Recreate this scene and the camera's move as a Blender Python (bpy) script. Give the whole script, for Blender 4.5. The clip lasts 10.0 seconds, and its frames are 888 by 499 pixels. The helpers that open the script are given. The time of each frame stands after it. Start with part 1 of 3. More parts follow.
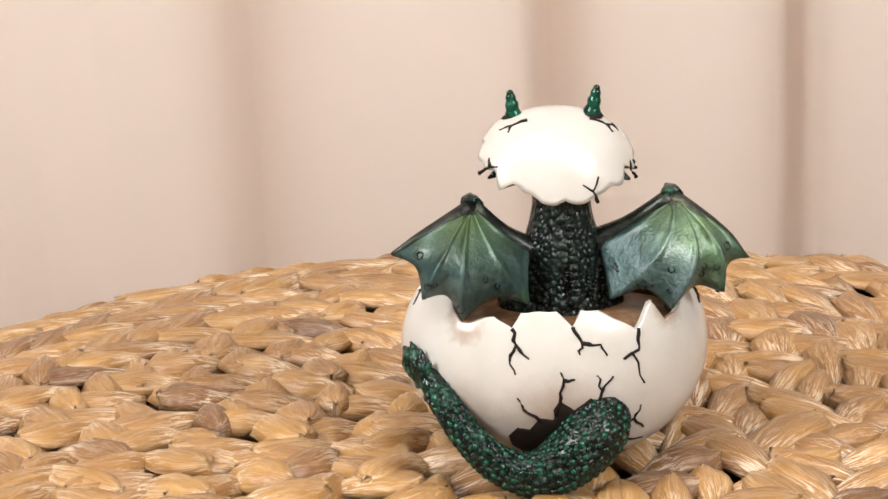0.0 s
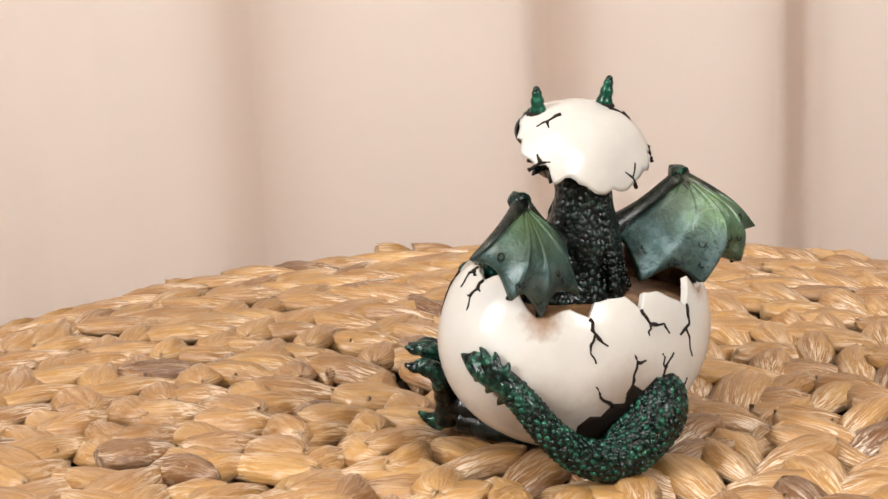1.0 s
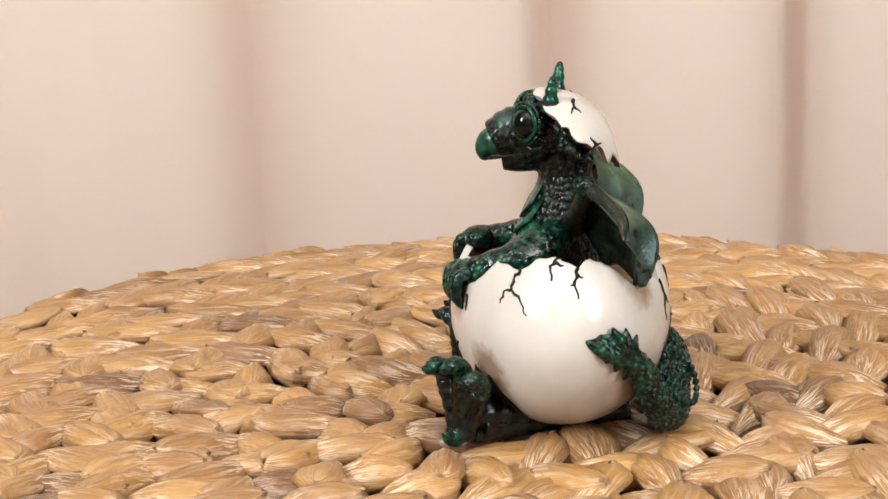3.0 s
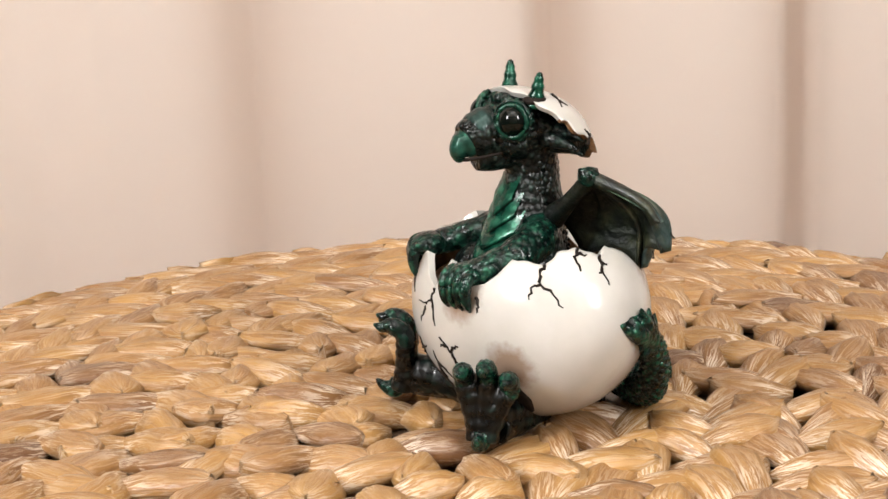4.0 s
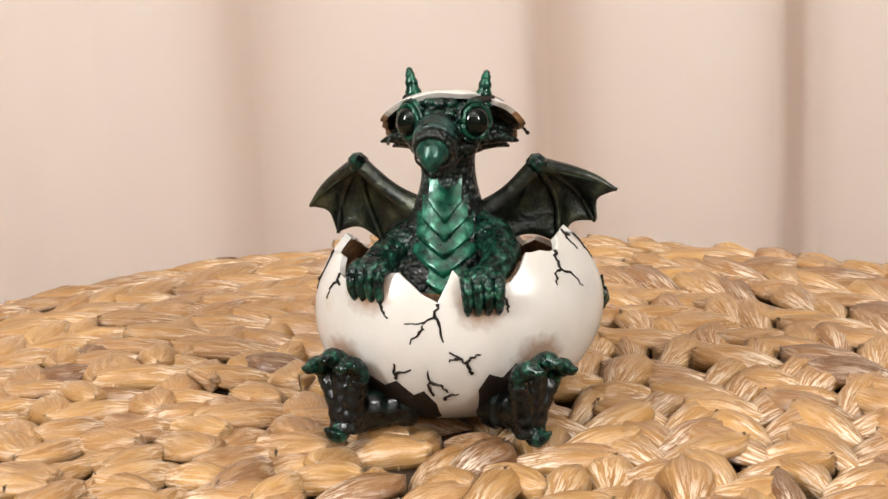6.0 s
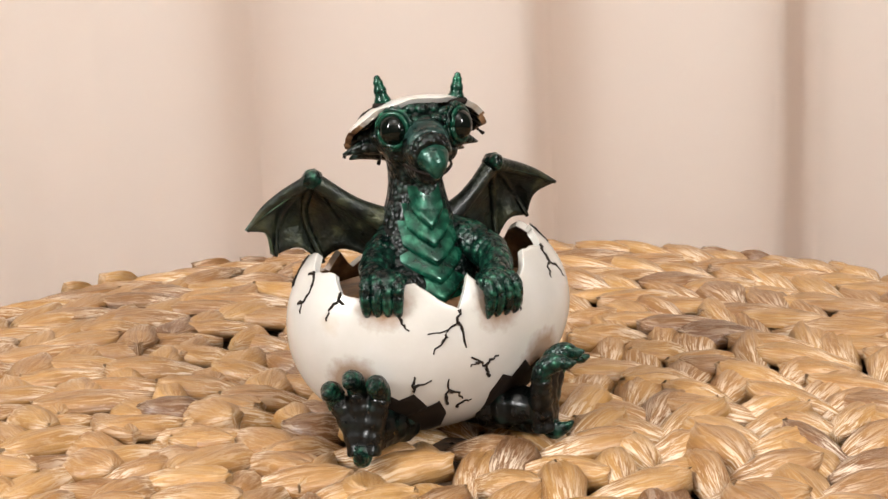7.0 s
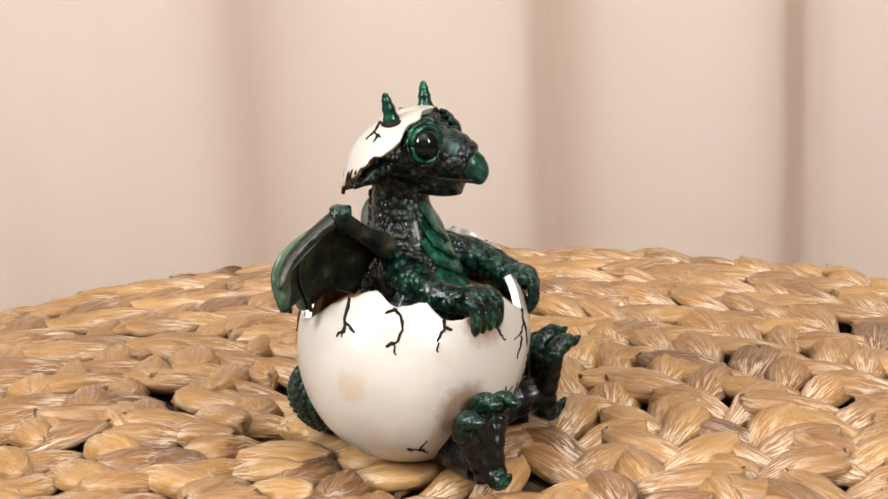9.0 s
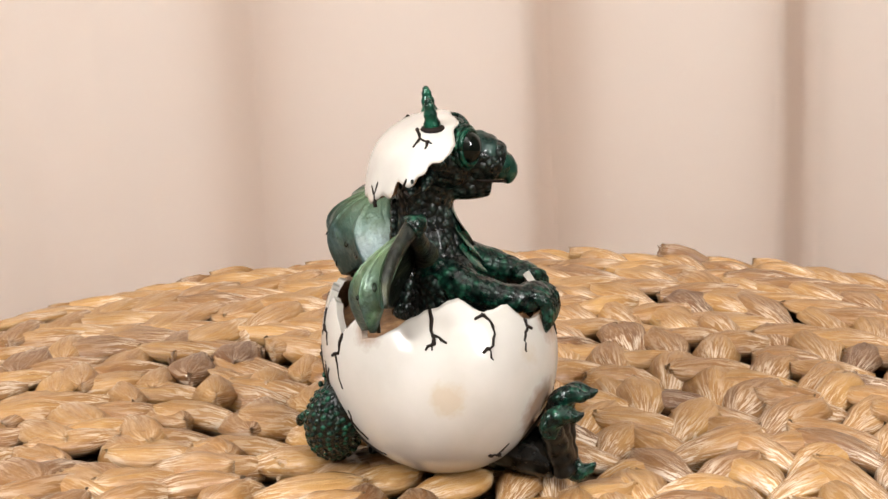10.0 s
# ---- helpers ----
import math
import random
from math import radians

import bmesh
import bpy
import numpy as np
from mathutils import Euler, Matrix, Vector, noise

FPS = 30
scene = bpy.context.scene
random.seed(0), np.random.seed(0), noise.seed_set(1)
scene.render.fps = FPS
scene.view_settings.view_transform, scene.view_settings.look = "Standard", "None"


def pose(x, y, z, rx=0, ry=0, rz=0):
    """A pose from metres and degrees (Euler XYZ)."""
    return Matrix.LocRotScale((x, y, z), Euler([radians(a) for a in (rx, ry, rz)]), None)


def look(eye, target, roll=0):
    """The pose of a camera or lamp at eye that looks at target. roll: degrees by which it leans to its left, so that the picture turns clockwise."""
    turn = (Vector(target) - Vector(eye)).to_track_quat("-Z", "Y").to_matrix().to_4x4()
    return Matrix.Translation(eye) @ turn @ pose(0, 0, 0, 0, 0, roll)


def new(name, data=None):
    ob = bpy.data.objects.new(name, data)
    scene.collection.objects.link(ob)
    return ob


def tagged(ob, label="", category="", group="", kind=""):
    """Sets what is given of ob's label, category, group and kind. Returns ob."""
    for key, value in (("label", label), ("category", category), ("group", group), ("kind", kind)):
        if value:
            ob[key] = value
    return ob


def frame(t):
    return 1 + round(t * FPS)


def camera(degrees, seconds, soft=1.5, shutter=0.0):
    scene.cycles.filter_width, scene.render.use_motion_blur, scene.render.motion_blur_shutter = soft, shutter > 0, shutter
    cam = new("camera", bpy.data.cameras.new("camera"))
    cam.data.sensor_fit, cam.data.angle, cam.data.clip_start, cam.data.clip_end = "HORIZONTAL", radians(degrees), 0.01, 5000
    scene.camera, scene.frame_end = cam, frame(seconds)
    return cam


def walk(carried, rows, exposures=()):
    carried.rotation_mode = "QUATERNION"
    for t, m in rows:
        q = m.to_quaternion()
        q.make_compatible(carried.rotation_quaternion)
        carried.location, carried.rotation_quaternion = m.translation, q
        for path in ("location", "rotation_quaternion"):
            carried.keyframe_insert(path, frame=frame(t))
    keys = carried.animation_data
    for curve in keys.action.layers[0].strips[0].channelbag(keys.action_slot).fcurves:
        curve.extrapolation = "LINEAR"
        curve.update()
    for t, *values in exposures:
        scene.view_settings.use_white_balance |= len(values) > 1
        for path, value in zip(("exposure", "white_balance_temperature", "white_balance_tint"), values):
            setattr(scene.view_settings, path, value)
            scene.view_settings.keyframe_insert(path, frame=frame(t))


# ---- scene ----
import functools

# The pouf turns on a hidden turntable; its axis is x = y = 0, its top lies at z = TOP.
TOP = 0.42
cam = camera(26.3, 10.0)
EYE = Vector((-0.016, -0.60, TOP + 0.2179))
AIM = EYE + Vector((0, math.cos(radians(14.29)), -math.sin(radians(14.29))))
walk(cam, [(0.0, look(EYE, AIM, -2.1)), (10.0, look(EYE, AIM, -2.1))], [(0.0, 0.0), (10.0, 0.0)])

# ---- light, all from unseen sources: two tall side lamps, a wide one behind the curtain and an added ceiling fill ----
world = bpy.data.worlds.new("room_air")
world.use_nodes = True
world.node_tree.nodes["Background"].inputs[0].default_value = (1.0, 0.93, 0.86, 1)
world.node_tree.nodes["Background"].inputs[1].default_value = 0.3
scene.world = world


def area_lamp(name, eye, target, sx, sy, watts, colour):
    data = bpy.data.lights.new(name, "AREA")
    data.shape, data.size, data.size_y, data.energy, data.color = "RECTANGLE", sx, sy, watts, colour
    ob = new(name, data)
    ob.matrix_world = look(eye, target)
    return ob


# each wall lamp stands in an opening cut for it and faces straight into the room
# side lamps follow the egg's highlights; the window openings round them are added
area_lamp("side_light_west", (-1.66, -1.20, 1.72), (0, -1.20, 1.72), 0.52, 1.0, 99, (1.0, 0.99, 0.98))
area_lamp("side_light_east", (1.46, -1.75, 1.72), (0, -1.75, 1.72), 0.52, 1.0, 104, (1.0, 0.99, 0.98))
# back light assumed from the curtain's tan bands; its window is out of view
area_lamp("curtain_back_light", (-0.05, 0.80, 1.20), (-0.05, 0, 1.20), 1.76, 1.76, 13.5, (1.0, 0.97, 0.94))
# fill lamp added overhead, with no such source known
area_lamp("ceiling_fill_light", (0.0, -0.75, 2.36), (0, -0.7499, 0.4), 0.9, 0.9, 11, (1.0, 0.98, 0.95))


# ---- materials ----
class Mat:
    """A small node-writing helper round one Principled material."""

    def __init__(self, name, rough=0.5, metal=0.0, coat=0.0, spec=0.5):
        self.m = bpy.data.materials.new(name)
        self.m.use_nodes = True
        self.t = self.m.node_tree
        self.b = self.t.nodes["Principled BSDF"]
        self.set("Roughness", rough)
        self.set("Metallic", metal)
        self.set("Coat Weight", coat)
        self.set("Specular IOR Level", spec)

    def set(self, key, v):
        if isinstance(v, bpy.types.NodeSocket):
            self.t.links.new(v, self.b.inputs[key])
        else:
            self.b.inputs[key].default_value = v

    def node(self, kind, out=0, sock=None, **kw):
        n = self.t.nodes.new(kind)
        for k, v in kw.items():
            setattr(n, k, v)
        for k, v in (sock or {}).items():
            if isinstance(v, bpy.types.NodeSocket):
                self.t.links.new(v, n.inputs[k])
            else:
                n.inputs[k].default_value = v
        return n.outputs[out]

    def coords(self, scale=(1, 1, 1)):
        c = self.node("ShaderNodeTexCoord", "Object")
        return self.node("ShaderNodeMapping", 0, {"Vector": c, "Scale": scale})

    def noise(self, scale, detail=4.0, vec=None, rough=0.55, dist=0.0):
        return self.node("ShaderNodeTexNoise", 0, {"Vector": vec or self.coords(), "Scale": scale, "Detail": detail, "Roughness": rough, "Distortion": dist})

    def voronoi(self, scale, vec=None, feature="F1"):
        return self.node("ShaderNodeTexVoronoi", 0, {"Vector": vec or self.coords(), "Scale": scale}, feature=feature)

    def math(self, op, a, b=0.0, c=0.0, clamp=False):
        return self.node("ShaderNodeMath", 0, {0: a, 1: b, 2: c}, operation=op, use_clamp=clamp)

    def ramp(self, v, stops):
        n = self.t.nodes.new("ShaderNodeValToRGB")
        while len(n.color_ramp.elements) < len(stops):
            n.color_ramp.elements.new(0.5)
        for e, (p, c) in zip(n.color_ramp.elements, stops):
            e.position, e.color = p, (c if len(c) == 4 else (*c, 1)) if isinstance(c, tuple) else (c, c, c, 1)
        self.t.links.new(v, n.inputs[0])
        return n.outputs[0]

    def mix(self, f, a, b, mode="MIX"):
        n = self.t.nodes.new("ShaderNodeMix")
        n.data_type, n.blend_type = "RGBA", mode
        for i, v in ((0, f), (6, a), (7, b)):
            if isinstance(v, bpy.types.NodeSocket):
                self.t.links.new(v, n.inputs[i])
            else:
                n.inputs[i].default_value = (*v, 1) if isinstance(v, tuple) and len(v) == 3 else v
        return n.outputs[2]

    def bump(self, h, strength, distance):
        self.set("Normal", self.node("ShaderNodeBump", 0, {"Height": h, "Strength": strength, "Distance": distance}))
        return self

    def near(self, place, inner, outer):
        """1 within inner of a place in the thing's space, 0 past outer, broken up by noise."""
        c = self.node("ShaderNodeTexCoord", "Object")
        d = self.node("ShaderNodeVectorMath", "Value", {0: c, 1: place}, operation="DISTANCE")
        d = self.math("ADD", d, self.math("MULTIPLY", self.math("SUBTRACT", self.noise(320, 3), 0.5), 0.006))
        return self.node("ShaderNodeMapRange", 0, {"Value": d, "From Min": inner, "From Max": outer, "To Min": 1.0, "To Max": 0.0})


def make_shell():
    s = Mat("ivory_glazed_resin", 0.2, coat=0.3)
    s.set("Coat Roughness", 0.16)
    base = s.ramp(s.noise(45, 5), [(0.3, (0.445, 0.423, 0.385)), (0.7, (0.51, 0.494, 0.462))])
    col = base
    # brown antique wash painted round the feet, the paws, the wings and the tail, and two tea-coloured spots
    for n, (place, a, b, k) in enumerate((((0.030, -0.029, 0.027), 0.0060, 0.0112, 0.72), ((-0.037, -0.025, 0.026), 0.0060, 0.0112, 0.72),
                           ((0.011, -0.034, 0.050), 0.004, 0.0105, 0.85), ((-0.026, -0.028, 0.053), 0.004, 0.0105, 0.85),
                           ((0.033, 0.022, 0.054), 0.002, 0.008, 0.8), ((-0.028, 0.027, 0.054), 0.002, 0.007, 0.7),
                           ((0.036, 0.018, 0.020), 0.004, 0.020, 0.55), ((0.008, 0.034, 0.020), 0.006, 0.022, 0.6),
                           ((-0.048, 0.008, 0.036), 0.0035, 0.0065, 0.45), ((-0.040, -0.018, 0.045), 0.001, 0.005, 0.35),
                           ((0.002, 0.024, 0.104), 0.0, 0.006, 0.35))):
        wash = (0.19, 0.085, 0.025) if n < 8 else (0.40, 0.29, 0.16)
        f = s.math("MULTIPLY", s.near(place, a, b), k)
        col = s.mix(f, col, wash)
    s.set("Base Color", col)
    s.set("Roughness", s.ramp(s.noise(160, 4), [(0.3, 0.15), (0.75, 0.27)]))
    s.set("Subsurface Weight", 0.08)
    s.set("Subsurface Radius", (0.004, 0.003, 0.002))
    s.set("Subsurface Scale", 0.5)
    return s.bump(s.noise(220, 5), 0.12, 0.0006).m


def make_green(name, dark, mid, light, cell, depth, metal=0.35, rough=0.3, mottle=0.75):
    """Pearly green paint, dry-brushed over a dark undercoat on a scaly relief."""
    g = Mat(name, rough, metal, 0.15, 0.28)
    g.set("Coat Roughness", 0.12)
    v = g.voronoi(cell)
    n = g.noise(260, 5)
    patch = g.noise(70, 4)
    raised = g.math("SUBTRACT", 1.0, g.math("MULTIPLY", v, 1.15), clamp=True)
    f = g.math("ADD", g.math("MULTIPLY", raised, 0.30), g.math("MULTIPLY_ADD", n, 0.72 * mottle, 0.35 * (1 - mottle)))
    f = g.math("ADD", f, g.math("MULTIPLY", g.math("SUBTRACT", patch, 0.5), 0.55 * mottle))
    g.set("Base Color", g.ramp(f, [(0.36, dark), (0.54, mid), (0.78, light)]))
    g.set("Roughness", g.ramp(n, [(0.3, rough - 0.08), (0.8, rough + 0.15)]))
    h = g.math("ADD", raised, g.math("MULTIPLY", n, 0.4))
    return g.bump(h, 0.75, depth).m


SHELL = make_shell()
# crack paint, also the painted shade of the holes round legs and tail
CRACK_AND_HOLE = Mat("dark_brown_crack_and_hole_shade", 0.7, spec=0.2).m
CRACK_AND_HOLE.node_tree.nodes["Principled BSDF"].inputs[0].default_value = (0.009, 0.005, 0.003, 1)
inner = Mat("brown_washed_shell_inside", 0.5)
inner.set("Base Color", inner.ramp(inner.noise(150, 5), [(0.3, (0.045, 0.02, 0.008)), (0.55, (0.17, 0.085, 0.035)), (0.8, (0.42, 0.29, 0.16))]))
INNER = inner.bump(inner.noise(400, 4), 0.4, 0.0008).m
GREEN = make_green("pearly_green_paint", (0.0008, 0.0035, 0.003), (0.0025, 0.024, 0.015), (0.030, 0.15, 0.085), 430, 0.0009, 0.25, 0.27)
SCALE = make_green("black_green_scales", (0.0008, 0.0014, 0.0013), (0.002, 0.0065, 0.005), (0.05, 0.085, 0.07), 480, 0.0012, 0.12, 0.31)
PLATE = make_green("smooth_green_plates", (0.0015, 0.014, 0.009), (0.005, 0.066, 0.037), (0.045, 0.22, 0.13), 260, 0.0002, 0.3, 0.25, 0.35)
BLACK = make_green("black_sole_paint_and_crease_shade", (0.0005, 0.0006, 0.0005), (0.0008, 0.0015, 0.0012), (0.006, 0.022, 0.016), 210, 0.0005, 0.0, 0.30)


def make_wing():
    w = Mat("blue_green_wing_paint", 0.42, 0.35, 0.3)
    w.set("Coat Roughness", 0.28)
    a = w.noise(55, 4, dist=0.6)
    n = w.noise(330, 5)
    col = w.ramp(w.math("ADD", w.math("MULTIPLY", a, 0.8), w.math("MULTIPLY", n, 0.2)),
                 [(0.34, (0.004, 0.020, 0.015)), (0.45, (0.030, 0.072, 0.068)), (0.54, (0.080, 0.125, 0.125)), (0.63, (0.050, 0.115, 0.060)), (0.72, (0.18, 0.24, 0.21))])
    dark = w.ramp(w.noise(140, 5, dist=0.5), [(0.43, 0.0), (0.60, 0.75)])
    col = w.mix(dark, col, (0.006, 0.026, 0.022))
    dots = w.math("GREATER_THAN", w.noise(620, 2), 0.62)
    col = w.mix(w.math("MULTIPLY", dots, 0.55), col, (0.006, 0.02, 0.018))
    # yellow-green blush brushed along the tops of the wings
    for place in ((0.030, 0.010, 0.083), (-0.042, 0.020, 0.080)):
        col = w.mix(w.math("MULTIPLY", w.near(place, 0.002, 0.022), 0.45), col, (0.14, 0.22, 0.06))
    w.set("Base Color", col)
    return w.bump(w.math("ADD", n, w.noise(900, 2)), 0.5, 0.0007).m


WING = make_wing()
underwing = Mat("bronze_green_wing_underside", 0.38, 0.45, 0.25)
underwing.set("Coat Roughness", 0.25)
underwing.set("Base Color", underwing.ramp(underwing.noise(130, 5), [(0.38, (0.002, 0.004, 0.003)), (0.56, (0.012, 0.017, 0.009)), (0.78, (0.075, 0.078, 0.038))]))
UNDERWING = underwing.bump(underwing.noise(240, 6), 0.9, 0.0016).m
SNOUT = make_green("smooth_grey_green_snout", (0.003, 0.010, 0.008), (0.012, 0.034, 0.029), (0.05, 0.10, 0.085), 150, 0.0002, 0.1, 0.3)
BEAK = make_green("pearly_pale_green_beak", (0.003, 0.020, 0.013), (0.011, 0.062, 0.042), (0.06, 0.18, 0.135), 260, 0.0002, 0.3, 0.3, 0.3)
EYEBLACK = Mat("glossy_black_eye", 0.06, spec=0.3).m
EYEBLACK.node_tree.nodes["Principled BSDF"].inputs[0].default_value = (0.0006, 0.0025, 0.0016, 1)


def make_straw():
    """Flattened water-hyacinth stems: honey brown, streaked along the fibre, pale at the frayed ends."""
    s = Mat("water_hyacinth_straw", 0.4, spec=0.5, coat=0.18)
    s.set("Coat Roughness", 0.26)
    rnd = s.math("FRACT", s.math("ADD", s.node("ShaderNodeObjectInfo", "Random"), s.node("ShaderNodeNewGeometry", "Random Per Island")))
    uv = s.node("ShaderNodeTexCoord", "UV")
    off = s.node("ShaderNodeCombineXYZ", 0, {0: s.math("MULTIPLY", rnd, 37.0), 1: s.math("MULTIPLY", rnd, 91.0), 2: s.math("MULTIPLY", rnd, 13.0)})
    vec = s.node("ShaderNodeVectorMath", 0, {0: uv, 1: off}, operation="ADD")
    fine = s.node("ShaderNodeMapping", 0, {"Vector": vec, "Scale": (1.3, 46, 1)})
    wide = s.node("ShaderNodeMapping", 0, {"Vector": vec, "Scale": (0.9, 7.0, 1)})
    fibre = s.noise(1.0, 5, fine, 0.6, 0.3)
    streak = s.noise(1.0, 4, wide, 0.6, 0.8)
    blotch = s.noise(28, 4)
    f = s.math("ADD", s.math("MULTIPLY", fibre, 0.26), s.math("MULTIPLY_ADD", streak, 0.65, 0.07))
    f = s.math("ADD", f, s.math("MULTIPLY", s.math("SUBTRACT", s.noise(85, 4), 0.5), 0.45))
    col = s.ramp(f, [(0.24, (0.125, 0.050, 0.013)), (0.42, (0.228, 0.114, 0.036)), (0.56, (0.290, 0.160, 0.054)), (0.80, (0.380, 0.233, 0.094))])
    tone = s.ramp(rnd, [(0.0, (0.40, 0.29, 0.22)), (0.05, (0.62, 0.51, 0.43)), (0.16, (0.82, 0.72, 0.62)), (0.38, (0.98, 0.90, 0.79)), (0.7, (1.03, 0.98, 0.84)), (1.0, (1.20, 1.16, 1.0))])
    col = s.mix(1.0, col, tone, "MULTIPLY")
    line = s.ramp(s.noise(1.0, 3, s.node("ShaderNodeMapping", 0, {"Vector": vec, "Scale": (0.7, 17, 1)}), 0.5, 0.4), [(0.30, 1.0), (0.36, 0.0)])
    col = s.mix(s.math("MULTIPLY", line, 0.28), col, (0.09, 0.038, 0.014))
    # pale silvery fibres where the skin of the stem has split, mostly at the tucked ends
    u = s.node("ShaderNodeSeparateXYZ", 0, {0: uv})
    ends = s.ramp(u, [(0.0, 1.0), (0.3, 1.0), (0.52, 0.35), (0.8, 0.12), (1.0, 0.6)])
    split = s.ramp(s.math("MULTIPLY", s.noise(1.0, 5, s.node("ShaderNodeMapping", 0, {"Vector": vec, "Scale": (3.0, 18, 1)}), 0.7, 1.2), 1.0), [(0.49, 0.0), (0.56, 1.0)])
    col = s.mix(s.math("MULTIPLY", s.math("MULTIPLY", split, ends), 0.66), col, (0.74, 0.63, 0.50))
    dark = s.ramp(blotch, [(0.62, 0.0), (0.74, 0.45)])
    col = s.mix(dark, col, (0.17, 0.085, 0.035))
    s.set("Base Color", col)
    s.set("Roughness", s.ramp(fibre, [(0.3, 0.34), (0.7, 0.54)]))
    crumple = s.math("MULTIPLY", s.noise(140, 5), 1.6)
    return s.bump(s.math("ADD", crumple, s.math("MULTIPLY_ADD", streak, 0.9, s.math("MULTIPLY", fibre, 0.5))), 0.6, 0.0009).m


STRAW = make_straw()
# inner straw, its colour darkened to give the shade between the stems
core = Mat("shade_darkened_inner_straw", 0.8)
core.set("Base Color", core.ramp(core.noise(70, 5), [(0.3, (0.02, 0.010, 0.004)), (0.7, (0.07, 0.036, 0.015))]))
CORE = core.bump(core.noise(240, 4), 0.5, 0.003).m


def make_cloth():
    c = Mat("pale_pink_beige_curtain_cloth", 0.85, spec=0.2)
    c.set("Base Color", c.ramp(c.noise(3.2, 5), [(0.3, (0.60, 0.54, 0.49)), (0.7, (0.66, 0.60, 0.555))]))
    c.set("Sheen Weight", 0.15)
    thread = c.math("ADD", c.noise(1.0, 2, c.coords((1500, 1500, 90))), c.noise(1.0, 2, c.coords((90, 90, 1500))))
    c.bump(c.math("ADD", thread, c.noise(160, 4)), 0.12, 0.0006)
    # thin weave: most of the light passes through each face
    thin = c.t.nodes.new("ShaderNodeBsdfTranslucent")
    thin.inputs[0].default_value = (0.88, 0.80, 0.735, 1)
    both = c.t.nodes.new("ShaderNodeMixShader")
    both.inputs[0].default_value = 0.8
    c.t.links.new(c.b.outputs[0], both.inputs[1])
    c.t.links.new(thin.outputs[0], both.inputs[2])
    c.t.links.new(both.outputs[0], c.t.nodes["Material Output"].inputs[0])
    return c.m


CLOTH = make_cloth()
plaster = Mat("warm_white_plaster", 0.9)
plaster.set("Base Color", plaster.ramp(plaster.noise(4, 5), [(0.3, (0.72, 0.67, 0.61)), (0.7, (0.78, 0.74, 0.69))]))
PLASTER = plaster.bump(plaster.noise(90, 4), 0.2, 0.002).m
# unseen walls, kept dark to cut bounce light on the glossy blacks
taupe = Mat("dark_taupe_wall_paint", 0.9)
taupe.set("Base Color", taupe.ramp(taupe.noise(4, 5), [(0.3, (0.13, 0.115, 0.10)), (0.7, (0.17, 0.15, 0.13))]))
TAUPE = taupe.bump(taupe.noise(90, 4), 0.2, 0.002).m
wood = Mat("oak_floorboards", 0.45)
grain = wood.noise(1.0, 5, wood.coords((3, 60, 60)), 0.6, 0.5)
wood.set("Base Color", wood.ramp(grain, [(0.3, (0.20, 0.11, 0.055)), (0.7, (0.36, 0.22, 0.12))]))
WOOD = wood.bump(grain, 0.3, 0.001).m
paint = Mat("white_window_paint", 0.4)
paint.set("Base Color", paint.ramp(paint.noise(30, 3), [(0.3, (0.74, 0.73, 0.70)), (0.7, (0.80, 0.79, 0.77))]))
PAINT = paint.m


# ---- mesh helpers ----
def mesh_of(bm, name, mats):
    me = bpy.data.meshes.new(name)
    bm.normal_update()
    bm.to_mesh(me)
    bm.free()
    for m in mats:
        me.materials.append(m)
    return me


def part(name, bm, material, parent=None, label=""):
    ob = new(name, mesh_of(bm, name, [material]))
    ob.parent = parent
    return tagged(ob, label)


def box(bm, lo, hi):
    vs = [bm.verts.new((x, y, z)) for x in (lo[0], hi[0]) for y in (lo[1], hi[1]) for z in (lo[2], hi[2])]
    for f in ((0, 1, 3, 2), (4, 6, 7, 5), (0, 4, 5, 1), (2, 3, 7, 6), (0, 2, 6, 4), (1, 5, 7, 3)):
        bm.faces.new([vs[i] for i in f])


def boxes(*spans):
    bm = bmesh.new()
    for lo, hi in spans:
        box(bm, lo, hi)
    return bm


def grid(bm, rows, close=False, mat=0, smooth=True, flip=False):
    """Faces between rows of points; close joins the ends of each row."""
    vs = [[bm.verts.new(p) for p in r] for r in rows]
    out = []
    for a, b in zip(vs, vs[1:]):
        n = len(a)
        for i in range(n if close else n - 1):
            j = (i + 1) % n
            q = (a[i], a[j], b[j], b[i])
            f = bm.faces.new(q[::-1] if flip else q)
            f.material_index, f.smooth = mat, smooth
            out.append(f)
    return vs, out


def cap(bm, ring, mat=0, flip=False):
    f = bm.faces.new(ring[::-1] if flip else ring)
    f.material_index, f.smooth = mat, True


def spline(points, steps):
    """Catmull-Rom through tuples of numbers."""
    p = [np.array(q, float) for q in points]
    p = [2 * p[0] - p[1], *p, 2 * p[-1] - p[-2]]
    out = []
    for i in range(1, len(p) - 2):
        for k in range(steps):
            t = k / steps
            out.append(0.5 * (2 * p[i] + (p[i + 1] - p[i - 1]) * t + (2 * p[i - 1] - 5 * p[i] + 4 * p[i + 1] - p[i + 2]) * t * t
                              + (3 * p[i] - p[i - 1] - 3 * p[i + 1] + p[i + 2]) * t ** 3))
    return out + [p[-2]]


